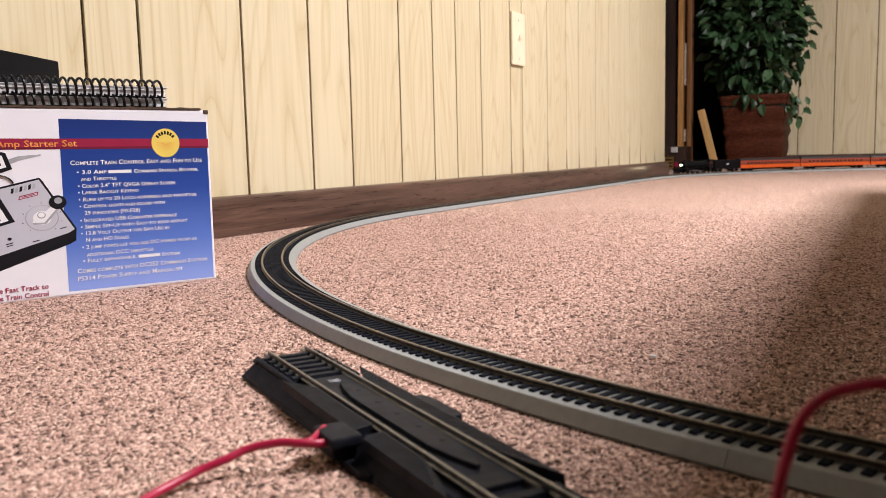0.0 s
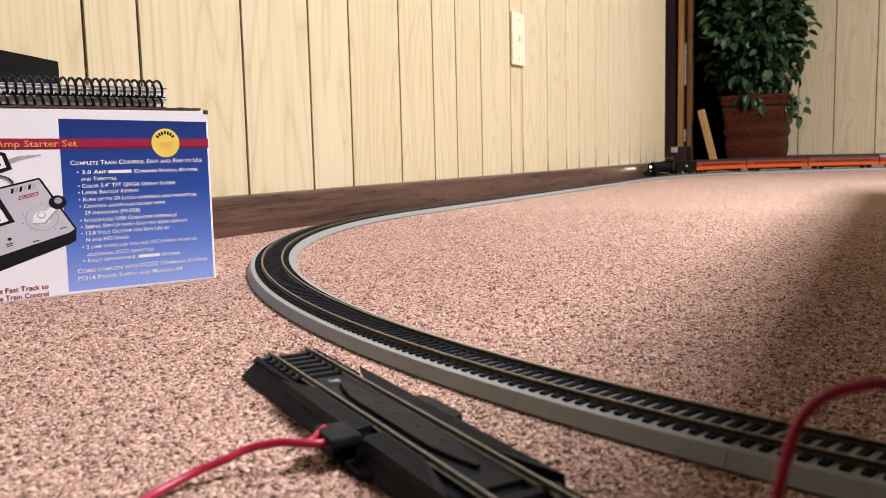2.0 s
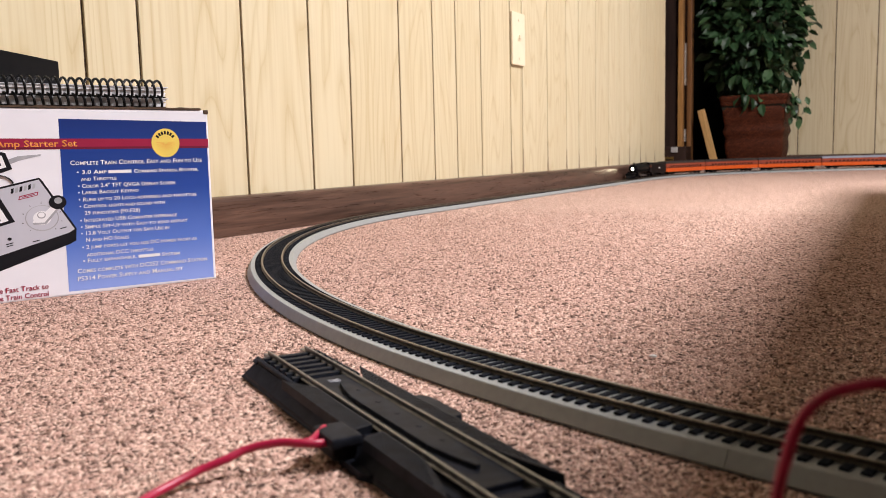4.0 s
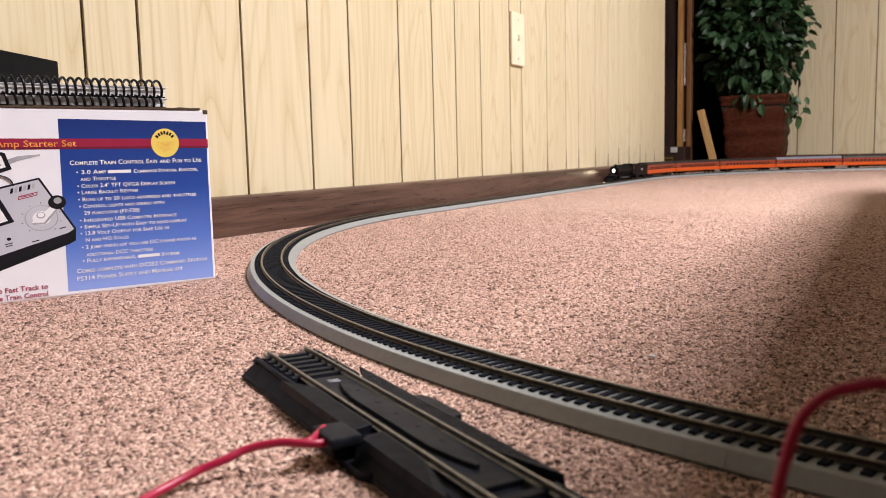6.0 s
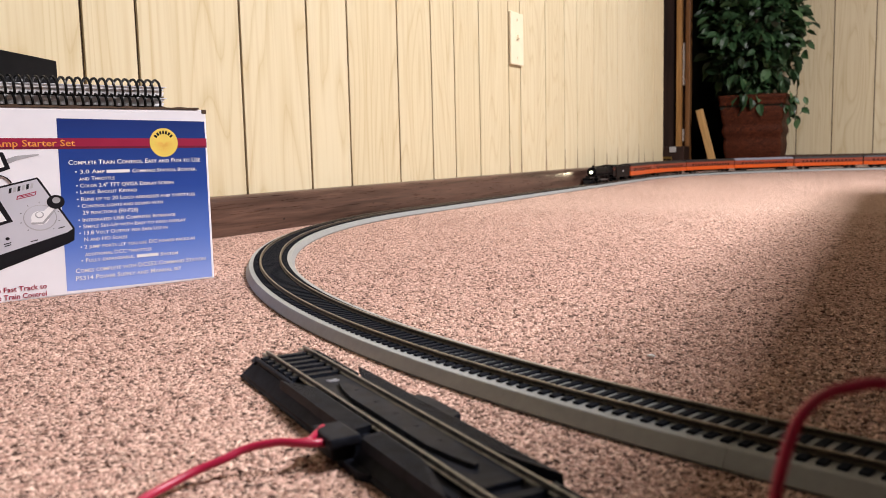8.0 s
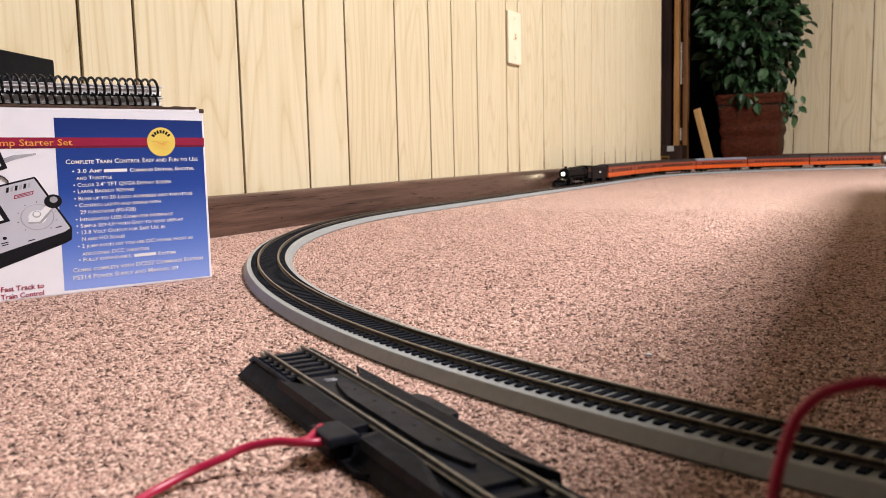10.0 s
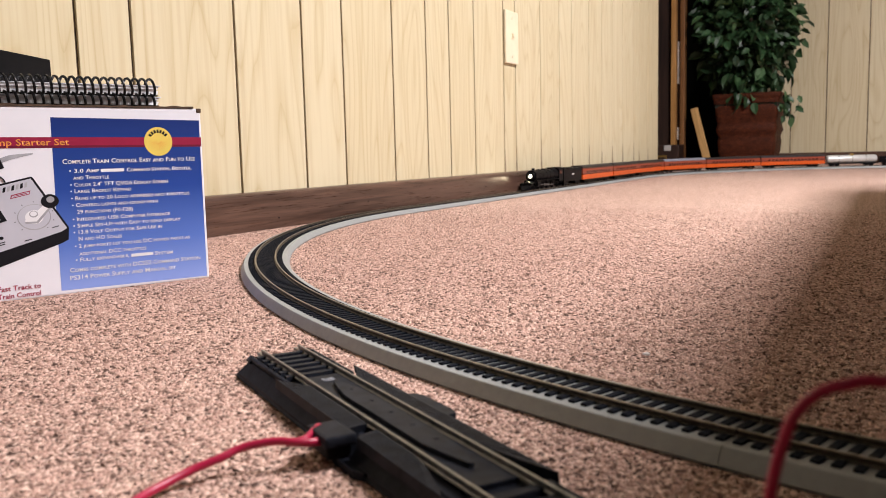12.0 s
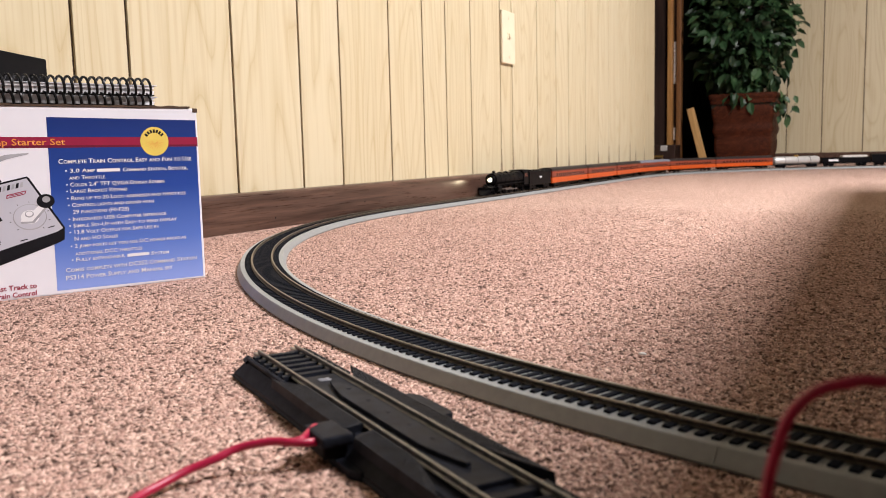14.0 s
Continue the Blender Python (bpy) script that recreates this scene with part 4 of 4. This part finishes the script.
    for k in range(9):
        a = radians(-50 + 35 * k)
        dx, dz = math.cos(a), 0.82 * math.sin(a)
        p = Vector((0.0322 + dx * 0.0135, 0.0590 + dz * 0.0135))
        flat("dial_tick", [(p.x - dx * 0.0006 - dz * 0.0002, p.y - dz * 0.0006 + dx * 0.0002), (p.x + dx * 0.0006 - dz * 0.0002, p.y + dz * 0.0006 + dx * 0.0002),
                           (p.x + dx * 0.0006 + dz * 0.0002, p.y + dz * 0.0006 - dx * 0.0002), (p.x - dx * 0.0006 + dz * 0.0002, p.y - dz * 0.0006 - dx * 0.0002)], y - 0.0009, INK, c)
    for x, z, w in ((0.0245, 0.0425, 0.0050), (0.0440, 0.0508, 0.0045), (0.0068, 0.0420, 0.0050), (0.0072, 0.0405, 0.0044)):
        flat("word_bar", [(x, z), (x + w, z + 0.0010), (x + w, z + 0.0003), (x, z - 0.0007)], y - 0.0009, INK, c)
    flat("picture_plug", [(-0.002, 0.1100), (0.0112, 0.1065), (0.0150, 0.0950), (0.0040, 0.0915), (-0.008, 0.0920)], y - 0.0003, INK, c)
    flat("picture_plug_face", [(0.000, 0.1075), (0.0088, 0.1045), (0.0112, 0.0965), (0.0035, 0.0945)], y - 0.0006, WHITE_PRINT, c)
    for k in range(3):
        flat("plug_bar", [(0.001 + 0.0022 * k, 0.1050 - 0.0012 * k), (0.0024 + 0.0022 * k, 0.1046 - 0.0012 * k), (0.0036 + 0.0022 * k, 0.0975), (0.0022 + 0.0022 * k, 0.0978)], y - 0.0009, INK, c)
    flat("picture_cable", [(0.0125, 0.1018), (0.0190, 0.1040), (0.0260, 0.1046), (0.0345, 0.1052), (0.0345, 0.1042), (0.0260, 0.1024), (0.0195, 0.1008), (0.0135, 0.0985)], y - 0.0003, MIDGREY_PRINT, c)
    bm = bmesh.new()
    tube(bm, [(0.004 + 0.011 * math.cos(a), y - 0.0004, 0.0835 + 0.0075 * math.sin(a)) for a in (radians(10 + 16 * k) for k in range(11))], 0.0005, 5)
    part("picture_cord", bm, INK, c)


carton()

carpet_pile()

# two ring-bound booklets stacked on the carton, their coils towards the room
MAN_Z = 0.1402


def booklet(z, x1, turn, thick, loop, label):
    """A coil-bound booklet with a black back cover, a page block in gatherings and a white front cover."""
    b = thing("ring_bound_manual", CARTON @ pose(0, 0, z, 0, 0, turn), label, "manual", "stacked manuals")
    x0 = x1 - 0.268
    part("back_cover", boxed((x0, 0.0110, 0.0004), (x1 + 0.001, 0.140, 0.0011)), BLACKPLASTIC, b, "black back cover")
    n = max(3, round(thick / 0.0013))
    for k in range(n):
        lo = 0.0012 + k * (thick - 0.0014) / n
        part("page_block", boxed((x0 + 0.0006 * (k % 3), 0.0102 + 0.0006 * ((k * 5) % 4), lo), (x1 + 0.0006 * ((k * 7) % 3), 0.139, lo + (thick - 0.0014) / n - 0.00012)), PAPER, b)
    part("front_cover", boxed((x0, 0.0098, thick - 0.0001), (x1 + 0.0030, 0.140, thick + 0.0005)), CARD_WHITE, b, "white front cover")
    step = 0.00588
    pts = []
    for i in range(int((x1 - 0.002 - x0) / step) * 14 + 1):
        a = 2 * math.pi * i / 14
        pts.append((x0 + 0.002 + step * i / 14, 0.0110 + loop * 1.05 * math.cos(a), loop + 0.0004 + loop * math.sin(a)))
    bm = bmesh.new()
    tube(bm, pts, 0.00105, 6)
    part("coil", bm, COIL, b, "black plastic spiral coil", True)


booklet(MAN_Z, 0.1328, 0.0, 0.0072, 0.0046, "thin white booklet with a black spiral coil on the carton")
booklet(MAN_Z + 0.0078, 0.1325, -0.4, 0.0082, 0.0066, "white booklet with a black spiral coil on another booklet")

supply = thing("power_supply", pose(0.1492, 0.4766, 0.15675, 0, 0, 24.2), "black plastic power supply box on the manual", "power supply")
bm = bmesh.new()
box(bm, (-0.055, -0.15, 0), (0.0, 0.0, 0.0250), 0.0015)
part("case", bm, BLACKPLASTIC, supply)


# ---- train ----
def wheel_bm(radius, width, spokes=0):
    bm = bmesh.new()
    n = 20
    prof = [(radius + 0.0011, -width / 2), (radius + 0.0011, -width / 2 + 0.0007), (radius, -width / 2 + 0.0009), (radius - 0.0002, width / 2), (radius * 0.72, width / 2), (radius * 0.66, 0.0001), (radius * 0.25, 0.0001), (radius * 0.2, width / 2 + 0.0003)]
    rings = [[bm.verts.new((r * math.cos(a), y, r * math.sin(a))) for a in (2 * math.pi * k / n for k in range(n))] for r, y in prof]
    for a, b in zip(rings, rings[1:]):
        for k in range(n):
            bm.faces.new((a[k], a[(k + 1) % n], b[(k + 1) % n], b[k]))
    bm.faces.new(rings[0][::-1])
    bm.faces.new(rings[-1])
    if spokes:
        for k in range(spokes):
            a = 2 * math.pi * k / spokes
            d = Vector((math.cos(a), 0, math.sin(a)))
            tube(bm, [d * radius * 0.2 + Vector((0, 0.0006, 0)), d * radius * 0.72 + Vector((0, 0.0006, 0))], 0.0005, 5)
    return fixed(bm)


WHEELS = []  # (object, base pose in its parent, radius)


def wheelset(parent, x, radius, mat, spokes=0, z=None):
    z = radius if z is None else z
    bm = wheel_bm(radius, 0.0026, spokes)
    other = wheel_bm(radius, 0.0026, spokes)
    for v in bm.verts:
        v.co.y = v.co.y + 0.0085
    for v in other.verts:
        v.co.y = -v.co.y - 0.0085
    me = bpy.data.meshes.new("tmp")
    other.to_mesh(me)
    other.free()
    bm.from_mesh(me)
    bpy.data.meshes.remove(me)
    tube(bm, [(0, -0.008, 0), (0, 0.008, 0)], 0.001, 6)
    ob = part("wheelset", fixed(bm), mat, parent, smooth=True)
    WHEELS.append((ob, Vector((x, 0, z)), radius))
    ob.location = (x, 0, z)
    return ob


def cyl_x(bm, x0, x1, z, r, y=0.0, n=24, r1=None):
    tube(bm, [(x0, y, z), (x1, y, z)], [r, r if r1 is None else r1], n)


SHORT = 0.80


def steam_engine():
    """Black steam engine; its origin is at rail height under the headlight, running towards +x."""
    e = thing("steam_engine", Matrix(), "black model steam engine with a glowing headlight on the track", "locomotive", "model train")
    bm = bmesh.new()
    cyl_x(bm, -0.150, -0.006, 0.0300, 0.0125)
    cyl_x(bm, -0.172, -0.150, 0.0305, 0.0142, r1=0.0128)
    for x in (-0.03, -0.058, -0.086, -0.114, -0.142):
        cyl_x(bm, x - 0.0008, x + 0.0008, 0.0300, 0.0129)
    part("boiler", fixed(bm), ENGINE, e, smooth=True)
    bm = bmesh.new()
    cyl_x(bm, -0.007, 0.0, 0.0300, 0.0131)
    cyl_x(bm, 0.0, 0.0016, 0.0300, 0.0096, r1=0.0085)
    part("smokebox", fixed(bm), ENGINE, e, smooth=True)
    bm = bmesh.new()
    tube(bm, [(-0.016, 0, 0.041), (-0.016, 0, 0.0465), (-0.016, 0, 0.0475)], [0.0036, 0.0034, 0.0042], 14)
    part("chimney", bm, ENGINE, e, smooth=True)
    for x, h, r in ((-0.055, 0.0452, 0.0058), (-0.092, 0.0455, 0.0062)):
        bm = bmesh.new()
        tube(bm, [(x, 0, 0.040), (x, 0, h - 0.002), (x, 0, h - 0.0006), (x, 0, h)], [r, r * 0.95, r * 0.6, r * 0.15], 14)
        part("dome", bm, ENGINE, e, smooth=True)
    bm = bmesh.new()
    tube(bm, [(-0.118, 0.003, 0.041), (-0.118, 0.003, 0.0475)], 0.0012, 8)
    tube(bm, [(-0.125, -0.003, 0.041), (-0.125, -0.003, 0.0470)], 0.0012, 8)
    part("valve", bm, ENGINE, e)
    bm = bmesh.new()
    cyl_x(bm, -0.004, 0.0042, 0.0300, 0.0048, n=16)
    hl = part("headlight", fixed(bm), ENGINE, e, "glowing headlight", True)
    bm = bmesh.new()
    tube(bm, [(0.0043, 0, 0.0300), (0.0052, 0, 0.0300), (0.0057, 0, 0.0300)], [0.0029, 0.0026, 0.0010], 16)
    part("lens", bm, LIGHTGLOW, hl, "bright warm white lens")
    bm = bmesh.new()
    rims = [[bm.verts.new((x, q * math.cos(a), 0.0300 + q * math.sin(a))) for a in (2 * math.pi * k / 20 for k in range(20))] for x, q in ((0.0040, 0.0049), (0.0088, 0.0051), (0.0088, 0.0046), (0.0043, 0.0045))]
    for a, b in zip(rims, rims[1:]):
        for k in range(20):
            bm.faces.new((a[k], a[(k + 1) % 20], b[(k + 1) % 20], b[k]))
    part("rim", fixed(bm), ENGINE, hl)
    cab = bmesh.new()
    prism(cab, [(-0.0155, 0.014), (0.0155, 0.014), (0.0155, 0.040), (0.013, 0.0435), (0.007, 0.0462), (0.0, 0.047), (-0.007, 0.0462), (-0.013, 0.0435), (-0.0155, 0.040)], 0, -0.205, -0.172)
    cabo = part("cab", fixed(cab), ENGINE, e)
    for y in (-0.0157, 0.0157):
        for x in (-0.197, -0.186):
            part("cab_window", boxed((x, min(y, y * 0.98), 0.0305), (x + 0.008, max(y, y * 0.98), 0.0385)), WINDOW, cabo)
    part("cab_roof", boxed((-0.209, -0.0145, 0.0445), (-0.170, 0.0145, 0.0462), 0.0006), ENGINE, cabo)
    for sg in (-1, 1):
        part("running_board", boxed((-0.172, min(sg * 0.0105, sg * 0.0162), 0.0195), (0.004, max(sg * 0.0105, sg * 0.0162), 0.0208)), ENGINE, e)
        bm = bmesh.new()
        cyl_x(bm, -0.018, 0.004, 0.0125, 0.0058, sg * 0.0130, 16)
        cyl_x(bm, -0.016, 0.002, 0.0180, 0.0036, sg * 0.0130, 14)
        part("cylinder", fixed(bm), ENGINE, e, smooth=True)
        part("side_rod", boxed((-0.135, sg * 0.0118 - 0.0005, 0.0072), (-0.058, sg * 0.0118 + 0.0005, 0.0090)), ENGINE_GREY, e, "steel side rod")
        part("main_rod", boxed((-0.095, sg * 0.0128 - 0.0005, 0.0098), (-0.016, sg * 0.0128 + 0.0005, 0.0114)), ENGINE_GREY, e, "steel main rod")
    part("frame", boxed((-0.200, -0.005, 0.006), (0.030, 0.005, 0.0185), 0.0006), ENGINE, e)
    part("buffer_beam", boxed((0.026, -0.0145, 0.0095), (0.032, 0.0145, 0.0150), 0.0006), ENGINE, e)
    part("deck", boxed((-0.002, -0.0140, 0.0150), (0.032, 0.0140, 0.0162), 0.0004), ENGINE, e)
    bm = bmesh.new()
    prism(bm, [(0.032, 0.0105), (0.032, 0.0018), (0.048, 0.0018)], 1, -0.0125, 0.0125)
    for v in bm.verts:
        if v.co.x > 0.04:
            v.co.y *= 0.25
    part("pilot", fixed(bm), ENGINE, e, "slatted cow catcher")
    for x in (-0.135, -0.0965, -0.058):
        wheelset(e, x, 0.0090, ENGINE, 12)
    for x in (-0.022, 0.006):
        wheelset(e, x, 0.0048, ENGINE)
    wheelset(e, -0.180, 0.0056, ENGINE)
    # a short engine: all behind the headlight is drawn closer together, but for the round wheels
    for ob in e.children_recursive:
        if ob.name.startswith("wheelset"):
            continue
        for v in ob.data.vertices:
            if v.co.x < 0:
                v.co.x *= SHORT
    for k, (ob, at, radius) in enumerate(WHEELS):
        if ob.parent == e and at.x < 0:
            WHEELS[k] = (ob, Vector((at.x * SHORT, at.y, at.z)), radius)
            ob.location = WHEELS[k][1]
    return e


def tender():
    t = thing("tender", Matrix(), "black model tender behind the steam engine", "tender", "model train")
    bm = bmesh.new()
    prism(bm, [(-0.0150, 0.0105), (0.0150, 0.0105), (0.0155, 0.0130), (0.0155, 0.0400), (0.0140, 0.0420), (-0.0140, 0.0420), (-0.0155, 0.0400), (-0.0155, 0.0130)], 0, -0.066, 0.066)
    part("tank", fixed(bm), ENGINE, t)
    bm = bmesh.new()
    rnd = random.Random(2)
    for i in range(60):
        x, y, r = rnd.uniform(-0.01, 0.06), rnd.uniform(-0.011, 0.011), rnd.uniform(0.0015, 0.003)
        bmesh.ops.create_icosphere(bm, subdivisions=1, radius=r, matrix=Matrix.Translation((x, y, 0.0418)))
    part("coal", bm, ENGINE, t, "heaped black coal")
    for y in (-0.01565, 0.01565):
        part("number_bar", boxed((-0.006, y - 0.0002, 0.0255), (0.006, y + 0.0002, 0.0290)), WHITE_PRINT, t, "pale lettering bar")
    for x in (-0.042, 0.042):
        b = part("bogie", boxed((x - 0.018, -0.0128, 0.0035), (x + 0.018, 0.0128, 0.0090), 0.001), ENGINE, t)
        for k in (-0.011, 0.011):
            wheelset(b, x + k, 0.0052, ENGINE)
    return t


def passenger_car(length, roof, stripe=True):
    """Orange and maroon coach with a row of windows, centred on its middle at rail height."""
    h = length / 2
    c = thing("passenger_car", Matrix(), "orange and maroon model passenger car on the track", "railway car", "model train")
    def band(name, z0, z1, half, mat, label=""):
        bm = bmesh.new()
        prism(bm, [(-half, z0), (half, z0), (half, z1), (-half, z1)], 0, -h, h)
        return part(name, fixed(bm), mat, c, label)
    band("lower_side", 0.0105, 0.0235, 0.0172, ORANGE, "orange lower side")
    w = band("window_band", 0.0240, 0.0330, 0.0171, MAROON, "maroon window band")
    band("upper_stripe", 0.0330, 0.0385, 0.0172, MAROON)
    band("belt_stripe", 0.0228, 0.0246, 0.0174, WINDOW, "thin dark belt line")
    band("letter_stripe", 0.0325, 0.0350, 0.0174, REDORANGE, "red-orange letter board")
    bm = bmesh.new()
    prism(bm, [(-0.0174, 0.0380), (0.0174, 0.0380), (0.0168, 0.0415), (0.0140, 0.0442), (0.0075, 0.0458), (0.0, 0.0462), (-0.0075, 0.0458), (-0.0140, 0.0442), (-0.0168, 0.0415)], 0, -h, h)
    part("roof", fixed(bm), roof, c, "pale grey ribbed roof" if roof is ROOFGREY else "dark roof", True)
    n = int((length - 0.06) / 0.014)
    wm = None
    for i in range(n):
        x = -h + 0.034 + (length - 0.068) * i / (n - 1)
        for y in (-0.0172, 0.0172):
            if wm is None:
                p = part("window", boxed((-0.0044, -0.0002, 0.0252), (0.0044, 0.0002, 0.0318)), WINDOW, w)
                wm = p.data
            else:
                p = new("window", wm)
                p.parent = w
            p.location = (x, y, 0)
    for x in (-h - 0.0015, h + 0.0015):
        part("diaphragm", boxed((x - 0.0015, -0.0075, 0.010), (x + 0.0015, 0.0075, 0.040), 0.0005), ENGINE, c)
    part("underframe", boxed((-h * 0.55, -0.011, 0.0045), (h * 0.55, 0.011, 0.0105), 0.001), ENGINE, c)
    for x in (-h + 0.042, h - 0.042):
        b = part("bogie", boxed((x - 0.020, -0.0130, 0.0030), (x + 0.020, 0.0130, 0.0090), 0.001), ENGINE, c)
        for k in (-0.0125, 0.0125):
            wheelset(b, x + k, 0.0052, ENGINE)
    return c


def tank_car(length):
    h = length / 2
    c = thing("tank_car", Matrix(), "silver model tank car on the track", "railway car", "model train")
    bm = bmesh.new()
    tube(bm, [(-h, 0, 0.0255), (-h + 0.003, 0, 0.0255), (-h + 0.010, 0, 0.0255), (h - 0.010, 0, 0.0255), (h - 0.003, 0, 0.0255), (h, 0, 0.0255)], [0.006, 0.0120, 0.0150, 0.0150, 0.0120, 0.006], 24)
    part("tank", fixed(bm), SILVER, c, smooth=True)
    bm = bmesh.new()
    tube(bm, [(0, 0, 0.039), (0, 0, 0.045), (0, 0, 0.0462)], [0.0075, 0.0073, 0.003], 16)
    part("dome", bm, BRASS, c, "yellowish dome", True)
    part("underframe", boxed((-h, -0.012, 0.0080), (h, 0.012, 0.0110), 0.0005), ENGINE, c)
    for x in (-0.05, 0.0, 0.05):
        bm = bmesh.new()
        tube(bm, [(x, 0.0153 * math.cos(a), 0.0255 + 0.0153 * math.sin(a)) for a in (2 * math.pi * k / 24 for k in range(25))], 0.0006, 4)
        part("strap", bm, ENGINE, c)
    for x in (-h + 0.03, h - 0.03):
        b = part("bogie", boxed((x - 0.016, -0.0125, 0.0030), (x + 0.016, 0.0125, 0.0080), 0.001), ENGINE, c)
        for k in (-0.010, 0.010):
            wheelset(b, x + k, 0.0052, ENGINE)
    return c


def gondola(length):
    h = length / 2
    c = thing("gondola_car", Matrix(), "black model gondola car with a white load", "railway car", "model train")
    bm = bmesh.new()
    box(bm, (-h, -0.0155, 0.0100), (h, 0.0155, 0.0125))
    for lo, hi in (((-h, -0.0165, 0.0100), (h, -0.0153, 0.0330)), ((-h, 0.0153, 0.0100), (h, 0.0165, 0.0330)), ((-h, -0.0153, 0.0125), (-h + 0.001, 0.0153, 0.0330)), ((h - 0.001, -0.0153, 0.0125), (h, 0.0153, 0.0330))):
        box(bm, lo, hi)
    part("body", bm, ENGINE, c)
    for k in range(9):
        x = -h + 0.01 + (length - 0.02) * k / 8
        for y in (-0.0169, 0.0169):
            part("rib", boxed((x - 0.0008, y - 0.0005, 0.0105), (x + 0.0008, y + 0.0005, 0.0325)), ENGINE, c)
    part("load", boxed((-h * 0.9, -0.0140, 0.0126), (h * 0.15, 0.0140, 0.0400), 0.002), CARWHITE, c, "white block load")
    for y in (-0.0176, 0.0176):
        part("letter_bar", boxed((h * 0.35, y - 0.0002, 0.0190), (h * 0.75, y + 0.0002, 0.0260)), WHITE_PRINT, c, "pale lettering bar")
    for x in (-h + 0.028, h - 0.028):
        b = part("bogie", boxed((x - 0.016, -0.0125, 0.0030), (x + 0.016, 0.0125, 0.0095), 0.001), ENGINE, c)
        for k in (-0.010, 0.010):
            wheelset(b, x + k, 0.0052, ENGINE)
    return c


def box_car(length):
    h = length / 2
    c = thing("box_car", Matrix(), "black model box car at the end of the train", "railway car", "model train")
    bm = bmesh.new()
    prism(bm, [(-0.0170, 0.0100), (0.0170, 0.0100), (0.0170, 0.0400), (0.0150, 0.0415), (0.0, 0.0440), (-0.0150, 0.0415), (-0.0170, 0.0400)], 0, -h, h)
    part("body", fixed(bm), ENGINE, c)
    for y in (-0.0174, 0.0174):
        part("door", boxed((-0.014, y - 0.0005, 0.0115), (0.014, y + 0.0005, 0.0385), 0.0003), ENGINE, c)
    for x in (-h + 0.028, h - 0.028):
        b = part("bogie", boxed((x - 0.016, -0.0125, 0.0030), (x + 0.016, 0.0125, 0.0095), 0.001), ENGINE, c)
        for k in (-0.010, 0.010):
            wheelset(b, x + k, 0.0052, ENGINE)
    return c


# each vehicle with its middle's distance behind the headlight and half its bogie spacing
TRAIN = [(steam_engine(), 0.0772, 0.04, 0.0772), (tender(), 0.2375, 0.042, 0.0)]
for k in range(6):
    TRAIN.append((passenger_car(0.262, ROOFGREY if k == 3 else ROOF), 0.4390 + 0.2700 * k, 0.089, 0.0))
TRAIN.append((tank_car(0.186), 2.026, 0.065, 0.0))
TRAIN.append((gondola(0.176), 2.215, 0.060, 0.0))
TRAIN.append((box_car(0.170), 2.396, 0.057, 0.0))

# seconds and the headlight's distance past the loop's far end
RUN = [(0.0, 1.2184), (0.5, 1.2794), (1.0, 1.3364), (1.5, 1.3934), (2.0, 1.4564), (2.5, 1.5214), (3.0, 1.5784), (5.5, 1.8124), (6.0, 1.8594), (6.5, 1.9064), (7.0, 1.9524),
       (7.5, 1.9994), (8.0, 2.0474), (10.5, 2.2914), (11.0, 2.3404), (11.5, 2.3884), (12.0, 2.4374), (12.5, 2.4864), (13.0, 2.5359), (13.5, 2.5854), (14.0, 2.6349)]
RT, RS = [a for a, b in RUN], [b for a, b in RUN]


def run_at(t):
    return float(np.interp(t, RT, RS))


def vehicle_pose(s, half, shift):
    """Both bogie centres ride on the centre line; the thing's origin lies shift ahead of their middle."""
    a, _ = track_at(s + half)
    b, _ = track_at(s - half)
    m, d = (a + b) / 2, (a - b).normalized()
    m = m + d * shift
    return Matrix.Translation((m.x, m.y, RAIL_TOP)) @ Matrix.Rotation(math.atan2(d.y, d.x), 4, "Z")


def motions():
    times = sorted({*RT, *[round(0.5 * k, 1) for k in range(29)]})
    for ob, behind, half, shift in TRAIN:
        walk(ob, [(t, vehicle_pose(run_at(t) - behind, half, shift)) for t in times])
    for ob, at, radius in WHEELS:
        step = 0.1 if radius > 0.008 else 0.0667
        rows = []
        for k in range(int(14.0 / step) + 2):
            t = min(14.0, k * step)
            ob_turn = (run_at(t) - run_at(0)) / radius
            rows.append((t, Matrix.Translation(at) @ Matrix.Rotation(ob_turn, 4, "Y")))
            if t >= 14.0:
                break
        walk(ob, rows)


motions()
